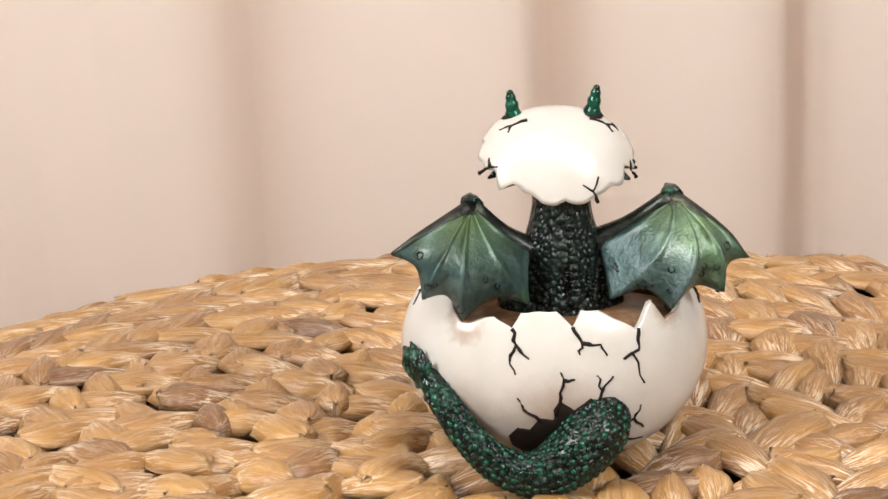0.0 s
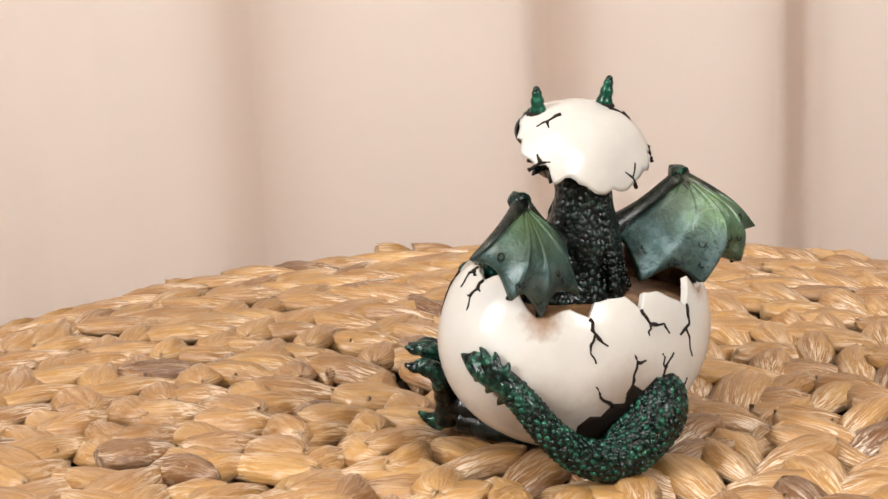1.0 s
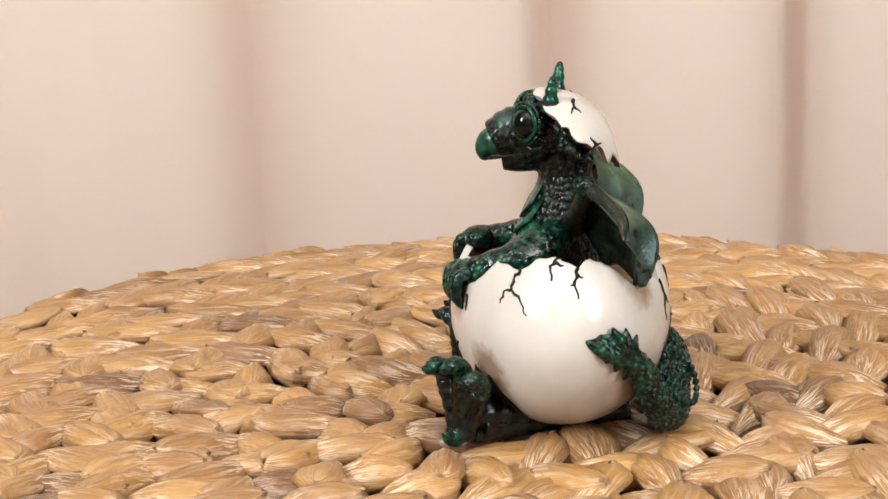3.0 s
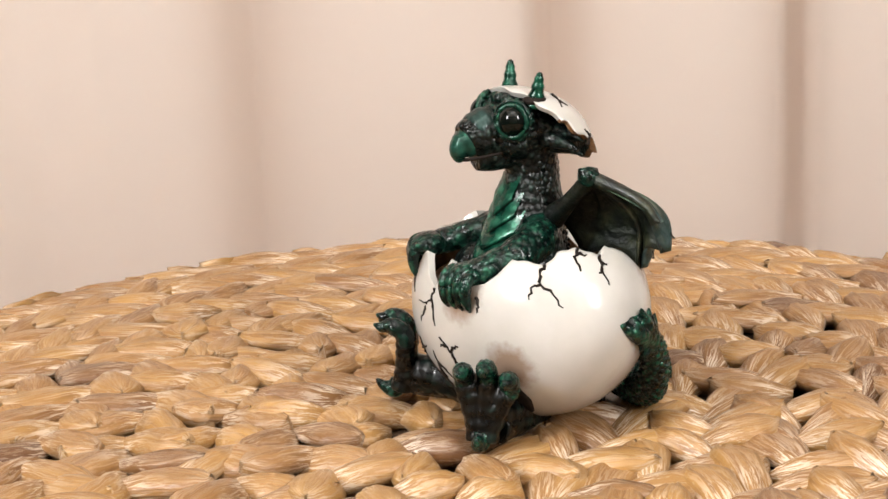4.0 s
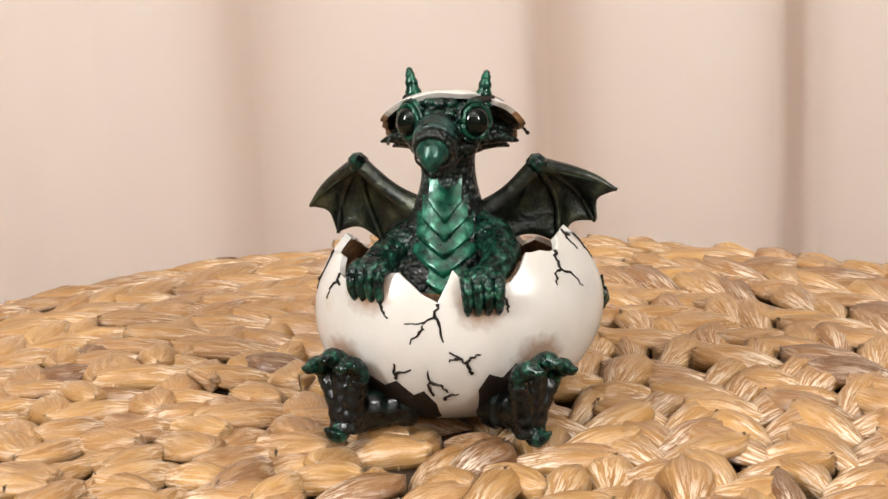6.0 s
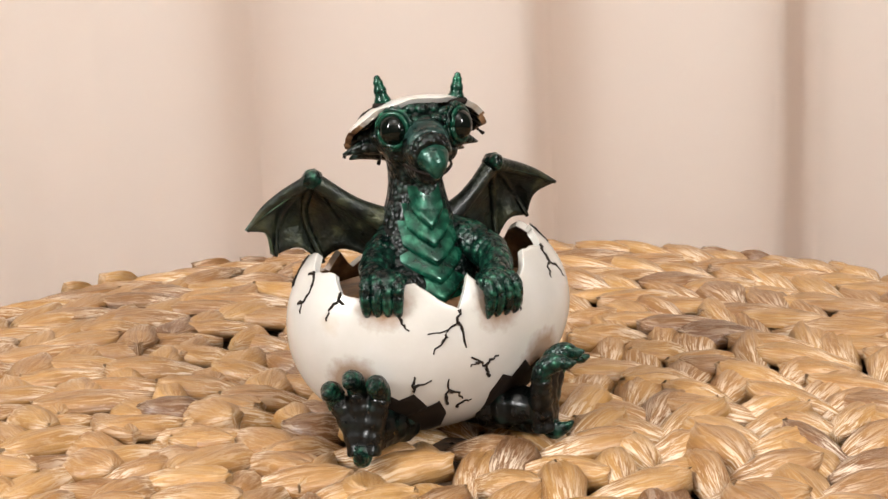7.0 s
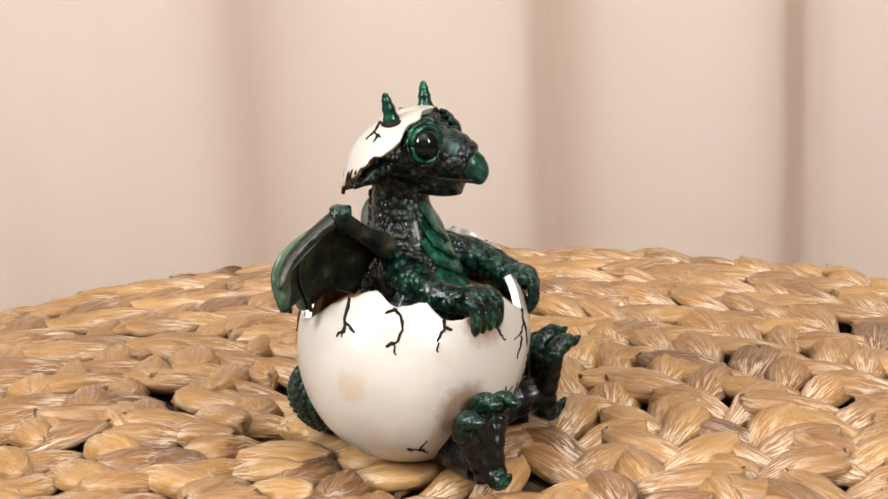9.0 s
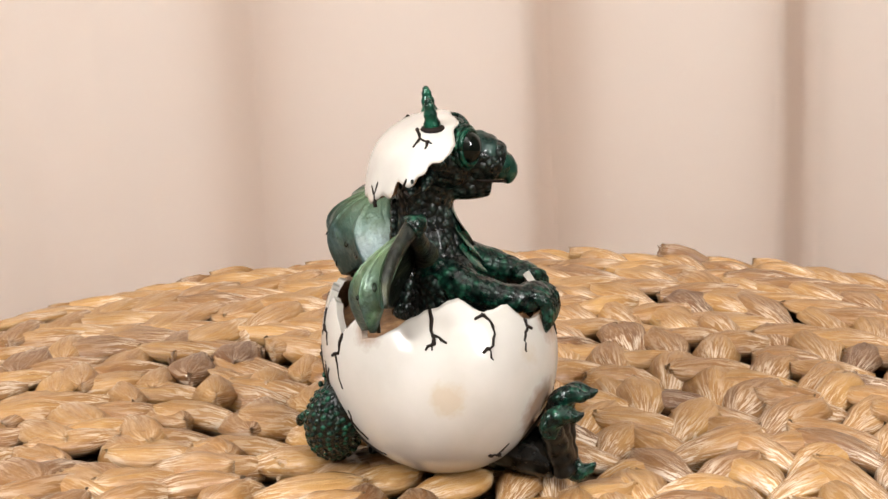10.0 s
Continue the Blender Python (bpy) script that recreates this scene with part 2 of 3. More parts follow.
def tube(bm, points, steps=6, sides=10, mat=0, wave=0.0, waves=0.0):
    """A closed round limb through (x, y, z, radius) points, with optional ring-shaped folds."""
    path = spline(points, steps)
    rings = []
    n = len(path)
    up = Vector((0.3, 0.2, 1))
    for i, q in enumerate(path):
        d = Vector(path[min(i + 1, n - 1)][:3] - path[max(i - 1, 0)][:3]).normalized()
        side = d.cross(up).normalized() if abs(d.dot(up.normalized())) < 0.97 else d.cross(Vector((1, 0, 0))).normalized()
        top = side.cross(d)
        r = float(max(q[3], 0.05)) * (1 + wave * math.sin(waves * 2 * math.pi * i / n))
        rings.append([Vector(q[:3]) + r * (math.cos(a) * side + math.sin(a) * top) for a in (2 * math.pi * k / sides for k in range(sides))])
    vs, _ = grid(bm, rings, True, mat)
    cap(bm, vs[0], mat, True)
    cap(bm, vs[-1], mat)


@functools.lru_cache(maxsize=None)
def ball(fine):
    """Points and triangles of a unit ball."""
    b = bmesh.new()
    bmesh.ops.create_icosphere(b, subdivisions=fine, radius=1)
    out = [v.co.copy() for v in b.verts], [[v.index for v in f.verts] for f in b.faces]
    b.free()
    return out


def blob(bm, c, r, mat=0, turn=(0, 0, 0), fine=2):
    m = Matrix.LocRotScale(c, Euler([radians(a) for a in turn]), r)
    points, faces = ball(fine)
    vs = [bm.verts.new(m @ p) for p in points]
    for q in faces:
        f = bm.faces.new([vs[i] for i in q])
        f.material_index, f.smooth = mat, True


def fused(bm, voxel, smooth=5):
    """The joined skin of overlapping pieces, as one smooth surface."""
    ob = new("clay", mesh_of(bm, "clay", []))
    r = ob.modifiers.new("r", "REMESH")
    r.mode, r.voxel_size = "VOXEL", voxel
    s = ob.modifiers.new("s", "SMOOTH")
    s.factor, s.iterations = 0.5, smooth
    me = bpy.data.meshes.new_from_object(ob.evaluated_get(bpy.context.evaluated_depsgraph_get()))
    old = ob.data
    bpy.data.objects.remove(ob)
    bpy.data.meshes.remove(old)
    return me


def add_mesh(bm, me, mat):
    n = len(bm.faces)
    bm.from_mesh(me)
    bm.faces.ensure_lookup_table()
    for f in bm.faces[n:]:
        f.material_index, f.smooth = mat, True
    bpy.data.meshes.remove(me)


# ---- the room ----
def room():
    x0, x1, y0, y1, h = -1.62, 1.42, -2.3, 0.78, 2.4
    tagged(part("floor", boxes(((x0 - 0.2, y0 - 0.2, -0.1), (x1 + 0.2, y1 + 0.2, 0.0))), WOOD), "brown oak floorboards under the pouf", "floor", kind="structure")
    tagged(part("ceiling", boxes(((x0 - 0.2, y0 - 0.2, h), (x1 + 0.2, y1 + 0.2, h + 0.1))), PLASTER), "plain warm white plaster ceiling", "ceiling", kind="structure")
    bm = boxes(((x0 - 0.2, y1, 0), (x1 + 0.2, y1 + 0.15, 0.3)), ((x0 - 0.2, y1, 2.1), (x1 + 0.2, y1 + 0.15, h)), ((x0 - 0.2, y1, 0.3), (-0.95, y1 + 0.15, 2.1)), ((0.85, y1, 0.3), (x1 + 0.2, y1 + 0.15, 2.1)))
    tagged(part("wall_north", bm, PLASTER), "warm white wall with an assumed window opening behind the curtain", "wall", kind="structure")
    # frame assumed round the back light, hidden by the curtain
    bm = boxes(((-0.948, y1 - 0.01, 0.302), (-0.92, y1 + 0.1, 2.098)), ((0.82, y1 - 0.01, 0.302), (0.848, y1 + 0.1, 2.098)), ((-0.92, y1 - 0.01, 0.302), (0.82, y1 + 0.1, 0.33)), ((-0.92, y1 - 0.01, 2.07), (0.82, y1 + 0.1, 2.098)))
    tagged(part("assumed_window", bm, PAINT), "white frame of the assumed, unseen window behind the curtain", "window", kind="structure")
    tagged(part("wall_south", boxes(((x0 - 0.2, y0 - 0.15, 0), (x1 + 0.2, y0, h))), TAUPE), "plain dark taupe wall behind the camera", "wall", kind="structure")
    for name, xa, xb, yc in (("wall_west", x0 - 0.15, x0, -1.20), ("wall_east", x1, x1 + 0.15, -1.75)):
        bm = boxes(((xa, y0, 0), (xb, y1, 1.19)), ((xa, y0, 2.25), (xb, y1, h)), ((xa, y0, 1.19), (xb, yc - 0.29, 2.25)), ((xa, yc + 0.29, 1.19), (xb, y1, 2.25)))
        tagged(part(name, bm, TAUPE), "plain dark taupe side wall with an opening added for a lamp", "wall", kind="structure")
    # unseen window frames, added so that the side lamps have a source
    for name, xa, xb, yc in (("added_window_1", x0 - 0.10, x0 + 0.012, -1.20), ("added_window_2", x1 - 0.012, x1 + 0.10, -1.75)):
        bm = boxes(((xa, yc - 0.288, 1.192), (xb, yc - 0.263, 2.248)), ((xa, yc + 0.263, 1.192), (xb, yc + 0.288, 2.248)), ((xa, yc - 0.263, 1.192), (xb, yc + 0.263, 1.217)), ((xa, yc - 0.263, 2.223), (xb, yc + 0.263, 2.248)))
        tagged(part(name, bm, PAINT), "white frame of an unseen window, added round a side lamp", "window", kind="structure")
    # unseen frame added round the overhead fill lamp
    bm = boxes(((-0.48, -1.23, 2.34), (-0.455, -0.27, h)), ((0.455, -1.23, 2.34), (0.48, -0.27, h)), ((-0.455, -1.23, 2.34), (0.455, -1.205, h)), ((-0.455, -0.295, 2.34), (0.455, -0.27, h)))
    tagged(part("ceiling_fill_frame", bm, PAINT), "white square frame added round an unseen ceiling fill lamp", "ceiling light", kind="structure")


room()


def curtain():
    """One hanging cloth with three tucked folds; each fold is a groove between smooth panels."""
    folds = ((-0.130, 0.013, 0.004, 0.014, 0.024), (0.054, 0.014, 0.004, 0.006, 0.026), (0.2050, 0.0090, 0.005, 0.0050, 0.0060),
             (-0.262, 0.02, 0.010, 0.02, 0.02), (-0.46, 0.02, 0.02, 0.01, 0.01), (-0.66, 0.015, 0.025, 0.006, 0.006), (-0.90, 0.02, 0.02, 0.01, 0.01),
             (0.43, 0.018, 0.02, 0.01, 0.01), (0.60, 0.013, 0.028, 0.004, 0.004), (0.82, 0.02, 0.02, 0.01, 0.01))
    xs = [-1.15 + 0.006 * i for i in range(133)] + [-0.35 + 0.0014 * i for i in range(501)] + [0.356 + 0.006 * i for i in range(110)]

    def depth(x, z):
        y = 0.004 * math.sin(9 * x + 0.6) + 0.002 * math.sin(23 * x + 1.5 * z)
        for c, w, d, soft_west, soft_east in folds:
            drift = 0.006 * (0.9 - z) * (1 if c < 0 else 0.2)
            off = x - c - drift
            e = (w - abs(off)) / (soft_west if off < 0 else soft_east)
            e = max(-1.0, min(1.0, e))
            y += d * (0.5 + 0.5 * math.sin(e * math.pi / 2))
        return y

    bm = bmesh.new()
    zs = [0.02 + 2.26 * i / 56 for i in range(57)]
    grid(bm, [[(x, 0.56 + depth(x, z), z) for x in xs] for z in zs])
    bmesh.ops.solidify(bm, geom=bm.faces[:], thickness=0.0012)
    ob = part("curtain", bm, CLOTH)
    tagged(ob, "pale pink-beige cloth curtain hanging in soft vertical folds", "curtain", kind="structure")
    # doubled cloth of the pleats, lying behind the sheet: loose strips that dim the back light into bands
    for west, east, gap_west, gap_east in ((-0.156, -0.114, 0.012, 0.018), (0.0370, 0.079, 0.007, 0.016), (0.1925, 0.2175, 0.005, 0.006), (0.1930, 0.2170, 0.010, 0.011)):
        bm = bmesh.new()
        grid(bm, [[(west + (east - west) * k / 6 + 0.006 * (0.9 - z) * (1 if west < 0 else 0.2), 0.568 + depth(west + (east - west) * k / 6, z) * 0.3 + gap_west + (gap_east - gap_west) * k / 6, z) for k in range(7)] for z in zs])
        bmesh.ops.solidify(bm, geom=bm.faces[:], thickness=0.0012)
        part("pleat", bm, CLOTH, ob, "doubled cloth of a pleat")
    rod = bmesh.new()
    tube(rod, [(-1.2, 0.575, 2.285, 0.012), (0, 0.575, 2.285, 0.012), (1.2, 0.575, 2.285, 0.012)], 2, 12)
    part("curtain_rod", rod, PAINT, ob, "white curtain rod")


curtain()


# ---- the woven pouf ----
RIM = 0.278
PITCH = 0.0300


def top_z(r):
    """Height of the woven top over its flat middle: it rolls over at the edge."""
    e = max(0.0, r - (RIM - 0.024))
    return -0.024 + math.sqrt(max(0.0, 0.024 ** 2 - min(e, 0.0235) ** 2))


def lobe_rows(seed):
    """Rows of points of one flattened stem: pointed where it is tucked in, round where it turns over."""
    rng = random.Random(seed)
    length, width, height = rng.uniform(0.030, 0.038), rng.uniform(0.0165, 0.0215), rng.uniform(0.0050, 0.0068)
    bend, skew = rng.uniform(-0.10, 0.10), rng.uniform(-0.2, 0.2)
    rows, uvs = [], []
    nu, nv = 12, 9
    for i in range(nu):
        u = math.sin(math.pi / 2 * i / (nu - 1))
        w = width * math.sin(math.pi * (0.06 + 0.66 * u)) ** 0.9 * (1 if u < 0.72 else math.sqrt(max(0.012, 1 - ((u - 0.72) / 0.282) ** 2)))
        hh = height * (0.18 + 0.82 * math.sin(math.pi * (0.06 + 0.84 * u)))
        row, uvr = [], []
        for j in range(nv):
            v = -1 + 2 * j / (nv - 1)
            crease = 0.0004 * rng.uniform(-1, 1) + 0.0007 * math.sin(5 * v + seed) * math.sin(3 * u + seed)
            z = hh * (1 - abs(v) ** 2.6) + (crease if abs(v) < 0.9 else 0) + 0.0016 * skew * v
            ragged = 0.0011 * math.sin(7.3 * u + 2.1 * seed + (2.0 if v > 0 else 0.0)) * abs(v)
            row.append((length * (u - 0.5) + (0.0012 * math.sin(9 * v + seed) if i == nu - 1 else 0), 0.5 * w * v + ragged + bend * length * (u - 0.5) ** 2 * 2, z - 0.0035))
            uvr.append((u, j / (nv - 1)))
        rows.append(row)
        uvs.append(uvr)
    return rows, uvs


def lobe_data(seed):
    rows, uvs = lobe_rows(seed)
    nu, nv = len(rows), len(rows[0])
    pts = [p for r in rows for p in r]
    uvp = [p for r in uvs for p in r]
    faces = [(i * nv + j, (i + 1) * nv + j, (i + 1) * nv + j + 1, i * nv + j + 1) for i in range(nu - 1) for j in range(nv - 1)]
    # a keel below closes the stem
    keel = len(pts)
    for i in range(nu):
        a, b = rows[i][0], rows[i][-1]
        pts.append(((a[0] + b[0]) / 2, (a[1] + b[1]) / 2, -0.0105))
        uvp.append((i / (nu - 1), 0.5))
    for i in range(nu - 1):
        faces.append((i * nv, keel + i, keel + i + 1, (i + 1) * nv))
        faces.append(((i + 1) * nv + nv - 1, keel + i + 1, keel + i, i * nv + nv - 1))
    faces.append(tuple(range(nv)) + (keel,))
    faces.append(tuple((nu - 1) * nv + j for j in reversed(range(nv))) + (keel + nu - 1,))
    return pts, faces, uvp


def mesh_from(name, pts, faces, uvp, mat):
    me = bpy.data.meshes.new(name)
    me.from_pydata(pts, [], faces)
    layer = me.uv_layers.new(name="UVMap")
    idx = np.empty(len(me.loops), dtype=np.int32)
    me.loops.foreach_get("vertex_index", idx)
    layer.data.foreach_set("uv", np.array(uvp, dtype=np.float32)[idx].ravel())
    me.polygons.foreach_set("use_smooth", [True] * len(me.polygons))
    me.materials.append(mat)
    return me


def weave_poses():
    """Poses of all stems of the coiled plait: in each turn two slanting rows meet like a chevron."""
    rng = random.Random(7)
    out = []
    turns = int(RIM / PITCH) + 1
    for k in range(turns):
        mid = PITCH * (k + 0.35)
        for side in (-1, 1):
            r = mid + side * PITCH * 0.25
            if r < 0.004 or r > RIM + 0.004:
                continue
            n = max(3, round(2 * math.pi * r / 0.0211))
            for i in range(n):
                a = 2 * math.pi * (i + (0.5 if side > 0 else 0.0) + rng.uniform(-0.24, 0.24)) / n + 0.7 * k
                rr = r + rng.uniform(-0.0025, 0.0025)
                far = min(1.0, max(0.0, (rr - 0.11) / 0.11))
                slant = side * (rng.uniform(38, 72) * (1 - far) + rng.uniform(18, 44) * far) + (180 if rng.random() < 0.04 else 0)
                slope = math.degrees(math.atan2(top_z(rr - 0.004) - top_z(rr + 0.004), 0.008))
                z = top_z(rr) + rng.uniform(-0.0022, 0.0012) * (1 - 0.4 * far)
                m = Matrix.Rotation(a, 4, "Z") @ pose(rr, 0, z, 0, slope, 0) @ pose(0, 0, 0, 0, 0, 90 + (-slant if side > 0 else -slant))
                m = m @ pose(0, 0, 0, rng.uniform(-6, 6), -rng.uniform(6, 13) * (1 - 0.75 * far), 0) @ Matrix.Diagonal((rng.uniform(0.82, 1.18) * (1 + 0.15 * far), rng.uniform(0.76, 1.12), rng.uniform(0.8, 1.25) * (1 - 0.3 * far), 1))
                out.append((rr, m, rng.randrange(10)))
    return out


def pouf():
    base = new("woven_pouf")
    base.empty_display_size = 0.1
    tagged(base, "round honey-brown pouf woven from braided water hyacinth", "pouf")
    bm = bmesh.new()
    prof = [(0.001, -0.004)]
    prof += [(r, top_z(r) - 0.0100) for r in (0.05, 0.1, 0.15, 0.2, 0.235, 0.25, 0.26, 0.268, 0.274, 0.279)]
    for i in range(12):
        z = -0.045 - 0.0305 * i
        prof += [(RIM + 0.001, z + 0.014), (RIM + 0.006, z), (RIM + 0.001, z - 0.014)]
    prof += [(0.25, -TOP), (0.001, -TOP)]
    rings = [[(r * math.cos(a), r * math.sin(a), z + TOP) for a in (2 * math.pi * k / 96 for k in range(96))] for r, z in prof]
    grid(bm, rings, True, flip=True)
    body = part("body", bm, CORE, base, "rounded body of coiled braids, darkened for shade between stems")
    kinds = [lobe_data(s) for s in range(10)]
    shared = [mesh_from("straw_stem", *k, STRAW) for k in kinds]
    poses = sorted(weave_poses(), key=lambda q: q[0])
    for r, m, k in poses[:300]:
        ob = new("straw_stem", shared[k])
        ob.parent = base
        ob.matrix_basis = Matrix.Translation((0, 0, TOP)) @ m
    pts, faces, uvp = [], [], []
    for r, m, k in poses[300:]:
        n = len(pts)
        m = Matrix.Translation((0, 0, TOP)) @ m
        pts += [tuple(m @ Vector(p)) for p in kinds[k][0]]
        faces += [tuple(n + i for i in f) for f in kinds[k][1]]
        uvp += kinds[k][2]
    rest = new("outer_weave", mesh_from("outer_weave", pts, faces, uvp, STRAW))
    rest.parent = base
    tagged(rest, kind="stuff")
    return base


# ---- the figurine, in millimetres: +x its left, -y its front, z up from the pouf ----
EGG = (49.3, 36.8, 39.1)
EGG_Z = 39.3
# upper edge of the broken shell: bearing from the front in degrees, height
EDGE = ((-180, 58), (-173, 57), (-159, 51), (-148, 58), (-144, 51.5), (-132, 54.5), (-124, 57.5), (-112, 61.5), (-93, 64.4), (-80, 60.2), (-64, 61), (-57, 56),
        (-47, 54.5), (-22, 58.8), (-4, 49.6), (2, 59.6), (9, 54), (16, 53), (26, 54.5), (39, 63), (57, 61.8), (66, 65.2), (81, 66.2), (94, 63.2),
        (103, 65.4), (116, 62.5), (131, 53.8), (145, 56), (153, 53), (156, 57.7), (170, 57.6), (176, 53.2), (180, 58))


def egg_point(az, z, out=0.0):
    """A point of the egg's skin at a bearing and height. Its blunt end lies at the dragon's right."""
    zz = max(-0.9999, min(0.9999, (z - EGG_Z) / EGG[2]))
    k = math.sqrt(1 - zz * zz)
    s, c = math.sin(radians(az)), math.cos(radians(az))
    x, y = EGG[0] * s * k, -EGG[1] * c * k
    t = 1 - 0.05 * x / EGG[0]
    p = Vector((x, y * t, EGG_Z + (z - EGG_Z) * t + 0.030 * x))
    if out:
        p += out * Vector((p.x / EGG[0] ** 2, p.y / EGG[1] ** 2, (p.z - EGG_Z) / EGG[2] ** 2)).normalized()
    return p


def edge_height(az):
    for (a, h), (b, g) in zip(EDGE, EDGE[1:]):
        if a <= az <= b:
            return h + (g - h) * (az - a) / (b - a) + 0.35 * math.sin(az * 0.43) * math.sin(az * 0.17)
    return 58


def hole_shade(bm, outline, centre):
    """A dark sheet low on the unbroken shell, with sharp zigzag edges: painted shade for the hole where a leg or the
    tail comes out.
    """
    ring = []
    for (a, z), (b, w) in zip(outline, outline[1:] + outline[:1]):
        ring += [(a + (b - a) * k / 5, z + (w - z) * k / 5) for k in range(5)]
    rows = [[egg_point(centre[0] + (a - centre[0]) * f, centre[1] + (z - centre[1]) * f, 0.28 if f < 1 else 0.05) for a, z in ring] for f in (0.02, 0.25, 0.5, 0.75, 0.97, 1.0)]
    vs, _ = grid(bm, rows, True, 1)
    cap(bm, vs[0], 1, True)


def shell(bm):
    n, rows = 360, 64
    outer, inner_rows = [], []
    for j in range(rows + 1):
        f = j / rows
        ro, ri = [], []
        for i in range(n):
            az = -180 + 360 * i / n
            top = edge_height(az)
            z = EGG_Z - EGG[2] * 0.998 + (top - EGG_Z + EGG[2] * 0.998) * (1 - (1 - f) ** 1.0) if f > 0 else EGG_Z - EGG[2] * 0.998
            ro.append(egg_point(az, z))
            ri.append(egg_point(az, z, -2.3))
        outer.append(ro)
        inner_rows.append(ri)
    vo, _ = grid(bm, outer, True, 0)
    vi, _ = grid(bm, inner_rows[20:], True, 2, flip=True)
    for i in range(n):
        j = (i + 1) % n
        f = bm.faces.new((vo[-1][i], vo[-1][j], vi[-1][j], vi[-1][i]))
        f.material_index = 0
    cap(bm, vo[0], 0, True)
    # shade of the tail hole and both leg holes, as dark sheets
    hole_shade(bm, [(147, 16), (153, 20), (158, 19.5), (163, 24), (168, 23.5), (171, 30), (176, 27), (182, 31), (185, 28), (190, 27), (192, 22), (203, 15), (206, 9), (195, 4), (170, 3), (152, 5), (146, 12)], (172, 15))
    hole_shade(bm, [(12, 18), (16, 24), (22, 22), (27, 27), (33, 23), (38, 25), (43, 18), (48, 14), (50, 8), (44, 4), (25, 3), (14, 8)], (33, 14))
    hole_shade(bm, [(-9, 13), (-13, 19), (-18, 16.5), (-24, 23), (-31, 21), (-40, 26), (-52, 22), (-60, 12), (-50, 4), (-25, 3), (-11, 6)], (-34, 13))


def crack(bm, *lines, at=egg_point, r=0.55):
    """Painted-in cracks: thin raised dark lines with tapered ends that follow the shell."""
    for line in lines:
        pts = []
        for i in range(len(line) - 1):
            (a, z), (b, w) = line[i], line[i + 1]
            pts += [(a + (b - a) * k / 3 + (0.7 * math.sin(a * 3.1 + z + k * 2.2) if k else 0), z + (w - z) * k / 3 + (0.45 * math.sin(z * 2.7 + a + k * 1.9) if k else 0)) for k in range(3)]
        pts.append(line[-1])
        n = len(pts)
        q = [(*at(a, z, 0.02), r * (1.15 - 0.75 * i / n) * (1 + 0.25 * math.sin(i * 2.3 + a))) for i, (a, z) in enumerate(pts)]
        tube(bm, q, 1, 6, 1)


def cracks(bm):
    crack(bm, [(-4, 49.6), (-5, 45.5), (-9, 43.8), (-17, 43.2)], [(-5, 45.5), (-3, 42), (-2, 37)], [(-9, 43.8), (-11, 40.6), (-15, 36.4)])
    crack(bm, [(57, 61.8), (54, 59), (54, 56), (60, 52.8), (64, 48.8)], [(54, 56), (49, 55), (48, 51.3)])
    crack(bm, [(9, 24.9), (7, 28), (5, 30.6), (0, 33.4)], [(6, 29), (8, 31), (12, 31.7)], [(5, 30.6), (2, 31), (0, 30)])
    crack(bm, [(-24, 24), (-23.5, 27), (-23, 29.5)], [(-24, 25.4), (-16, 27.4)], [(-9, 17), (-10, 21), (-9, 23), (-9, 27)], [(-9, 22.8), (-4, 21), (-2, 18)], [(-4, 15), (-1, 17), (3, 17)])
    crack(bm, [(-29, 50), (-27, 47), (-24, 44.8)], [(22, 50), (24, 47), (23, 45)])
    crack(bm, [(81, 66), (76, 63.8), (77, 59.6)], [(78, 64.5), (85, 64)])
    crack(bm, [(94, 63.2), (91, 59.8), (92, 54.3)], [(92, 62), (96, 60.3)], [(91.5, 59.5), (88, 58.5)])
    crack(bm, [(153, 52.8), (155, 48.2), (153, 43.2), (155, 38.8)], [(155, 48.2), (160, 43.9)])
    crack(bm, [(176, 53.2), (179, 48.6), (178, 45)], [(179, 48.4), (186, 47.5), (188, 44.2)])
    crack(bm, [(-158, 51), (-159, 45.7), (-162, 43.9), (-157, 34.1)], [(-162, 43.9), (-166, 42.7)])
    crack(bm, [(169, 25), (171, 31.3), (172, 36.8), (171, 39.8)], [(172, 37.2), (176, 37.3)])
    crack(bm, [(-176, 28.7), (-174, 33.3), (-176, 38.2)], [(-174, 33.3), (-170, 37.6)])
    crack(bm, [(163, 23), (157, 27), (155, 31)], [(-168, 20.8), (-158, 22), (-157, 26.8)], [(-158, 22), (-150, 17.9)], [(-164, 14.5), (-143, 12.9)])
    crack(bm, [(-109, 61.8), (-107, 54.6), (-108, 51.6)], [(-107, 55.4), (-101, 53.4)], [(-107, 54.6), (-111, 51.5)])
    crack(bm, [(-82, 60), (-78, 58.1), (-77, 54.4), (-81, 50.9), (-80, 47.8)], [(-81, 50.9), (-85, 50.3)], [(-80, 59.5), (-86, 58.8)])
    crack(bm, [(-57, 56), (-57, 53.2), (-61, 50.7), (-61, 47.5)], [(-57, 54), (-53, 53)])
    crack(bm, [(-78, 16.1), (-72, 15), (-67, 18.9)], [(-72, 15), (-66, 13)])


HAT_C, HAT_R = Vector((-0.5, 2.0, 96.4)), Vector((24.6, 17.4, 16.8))
HAT_UP = Vector((-0.02, 0.40, 0.917))


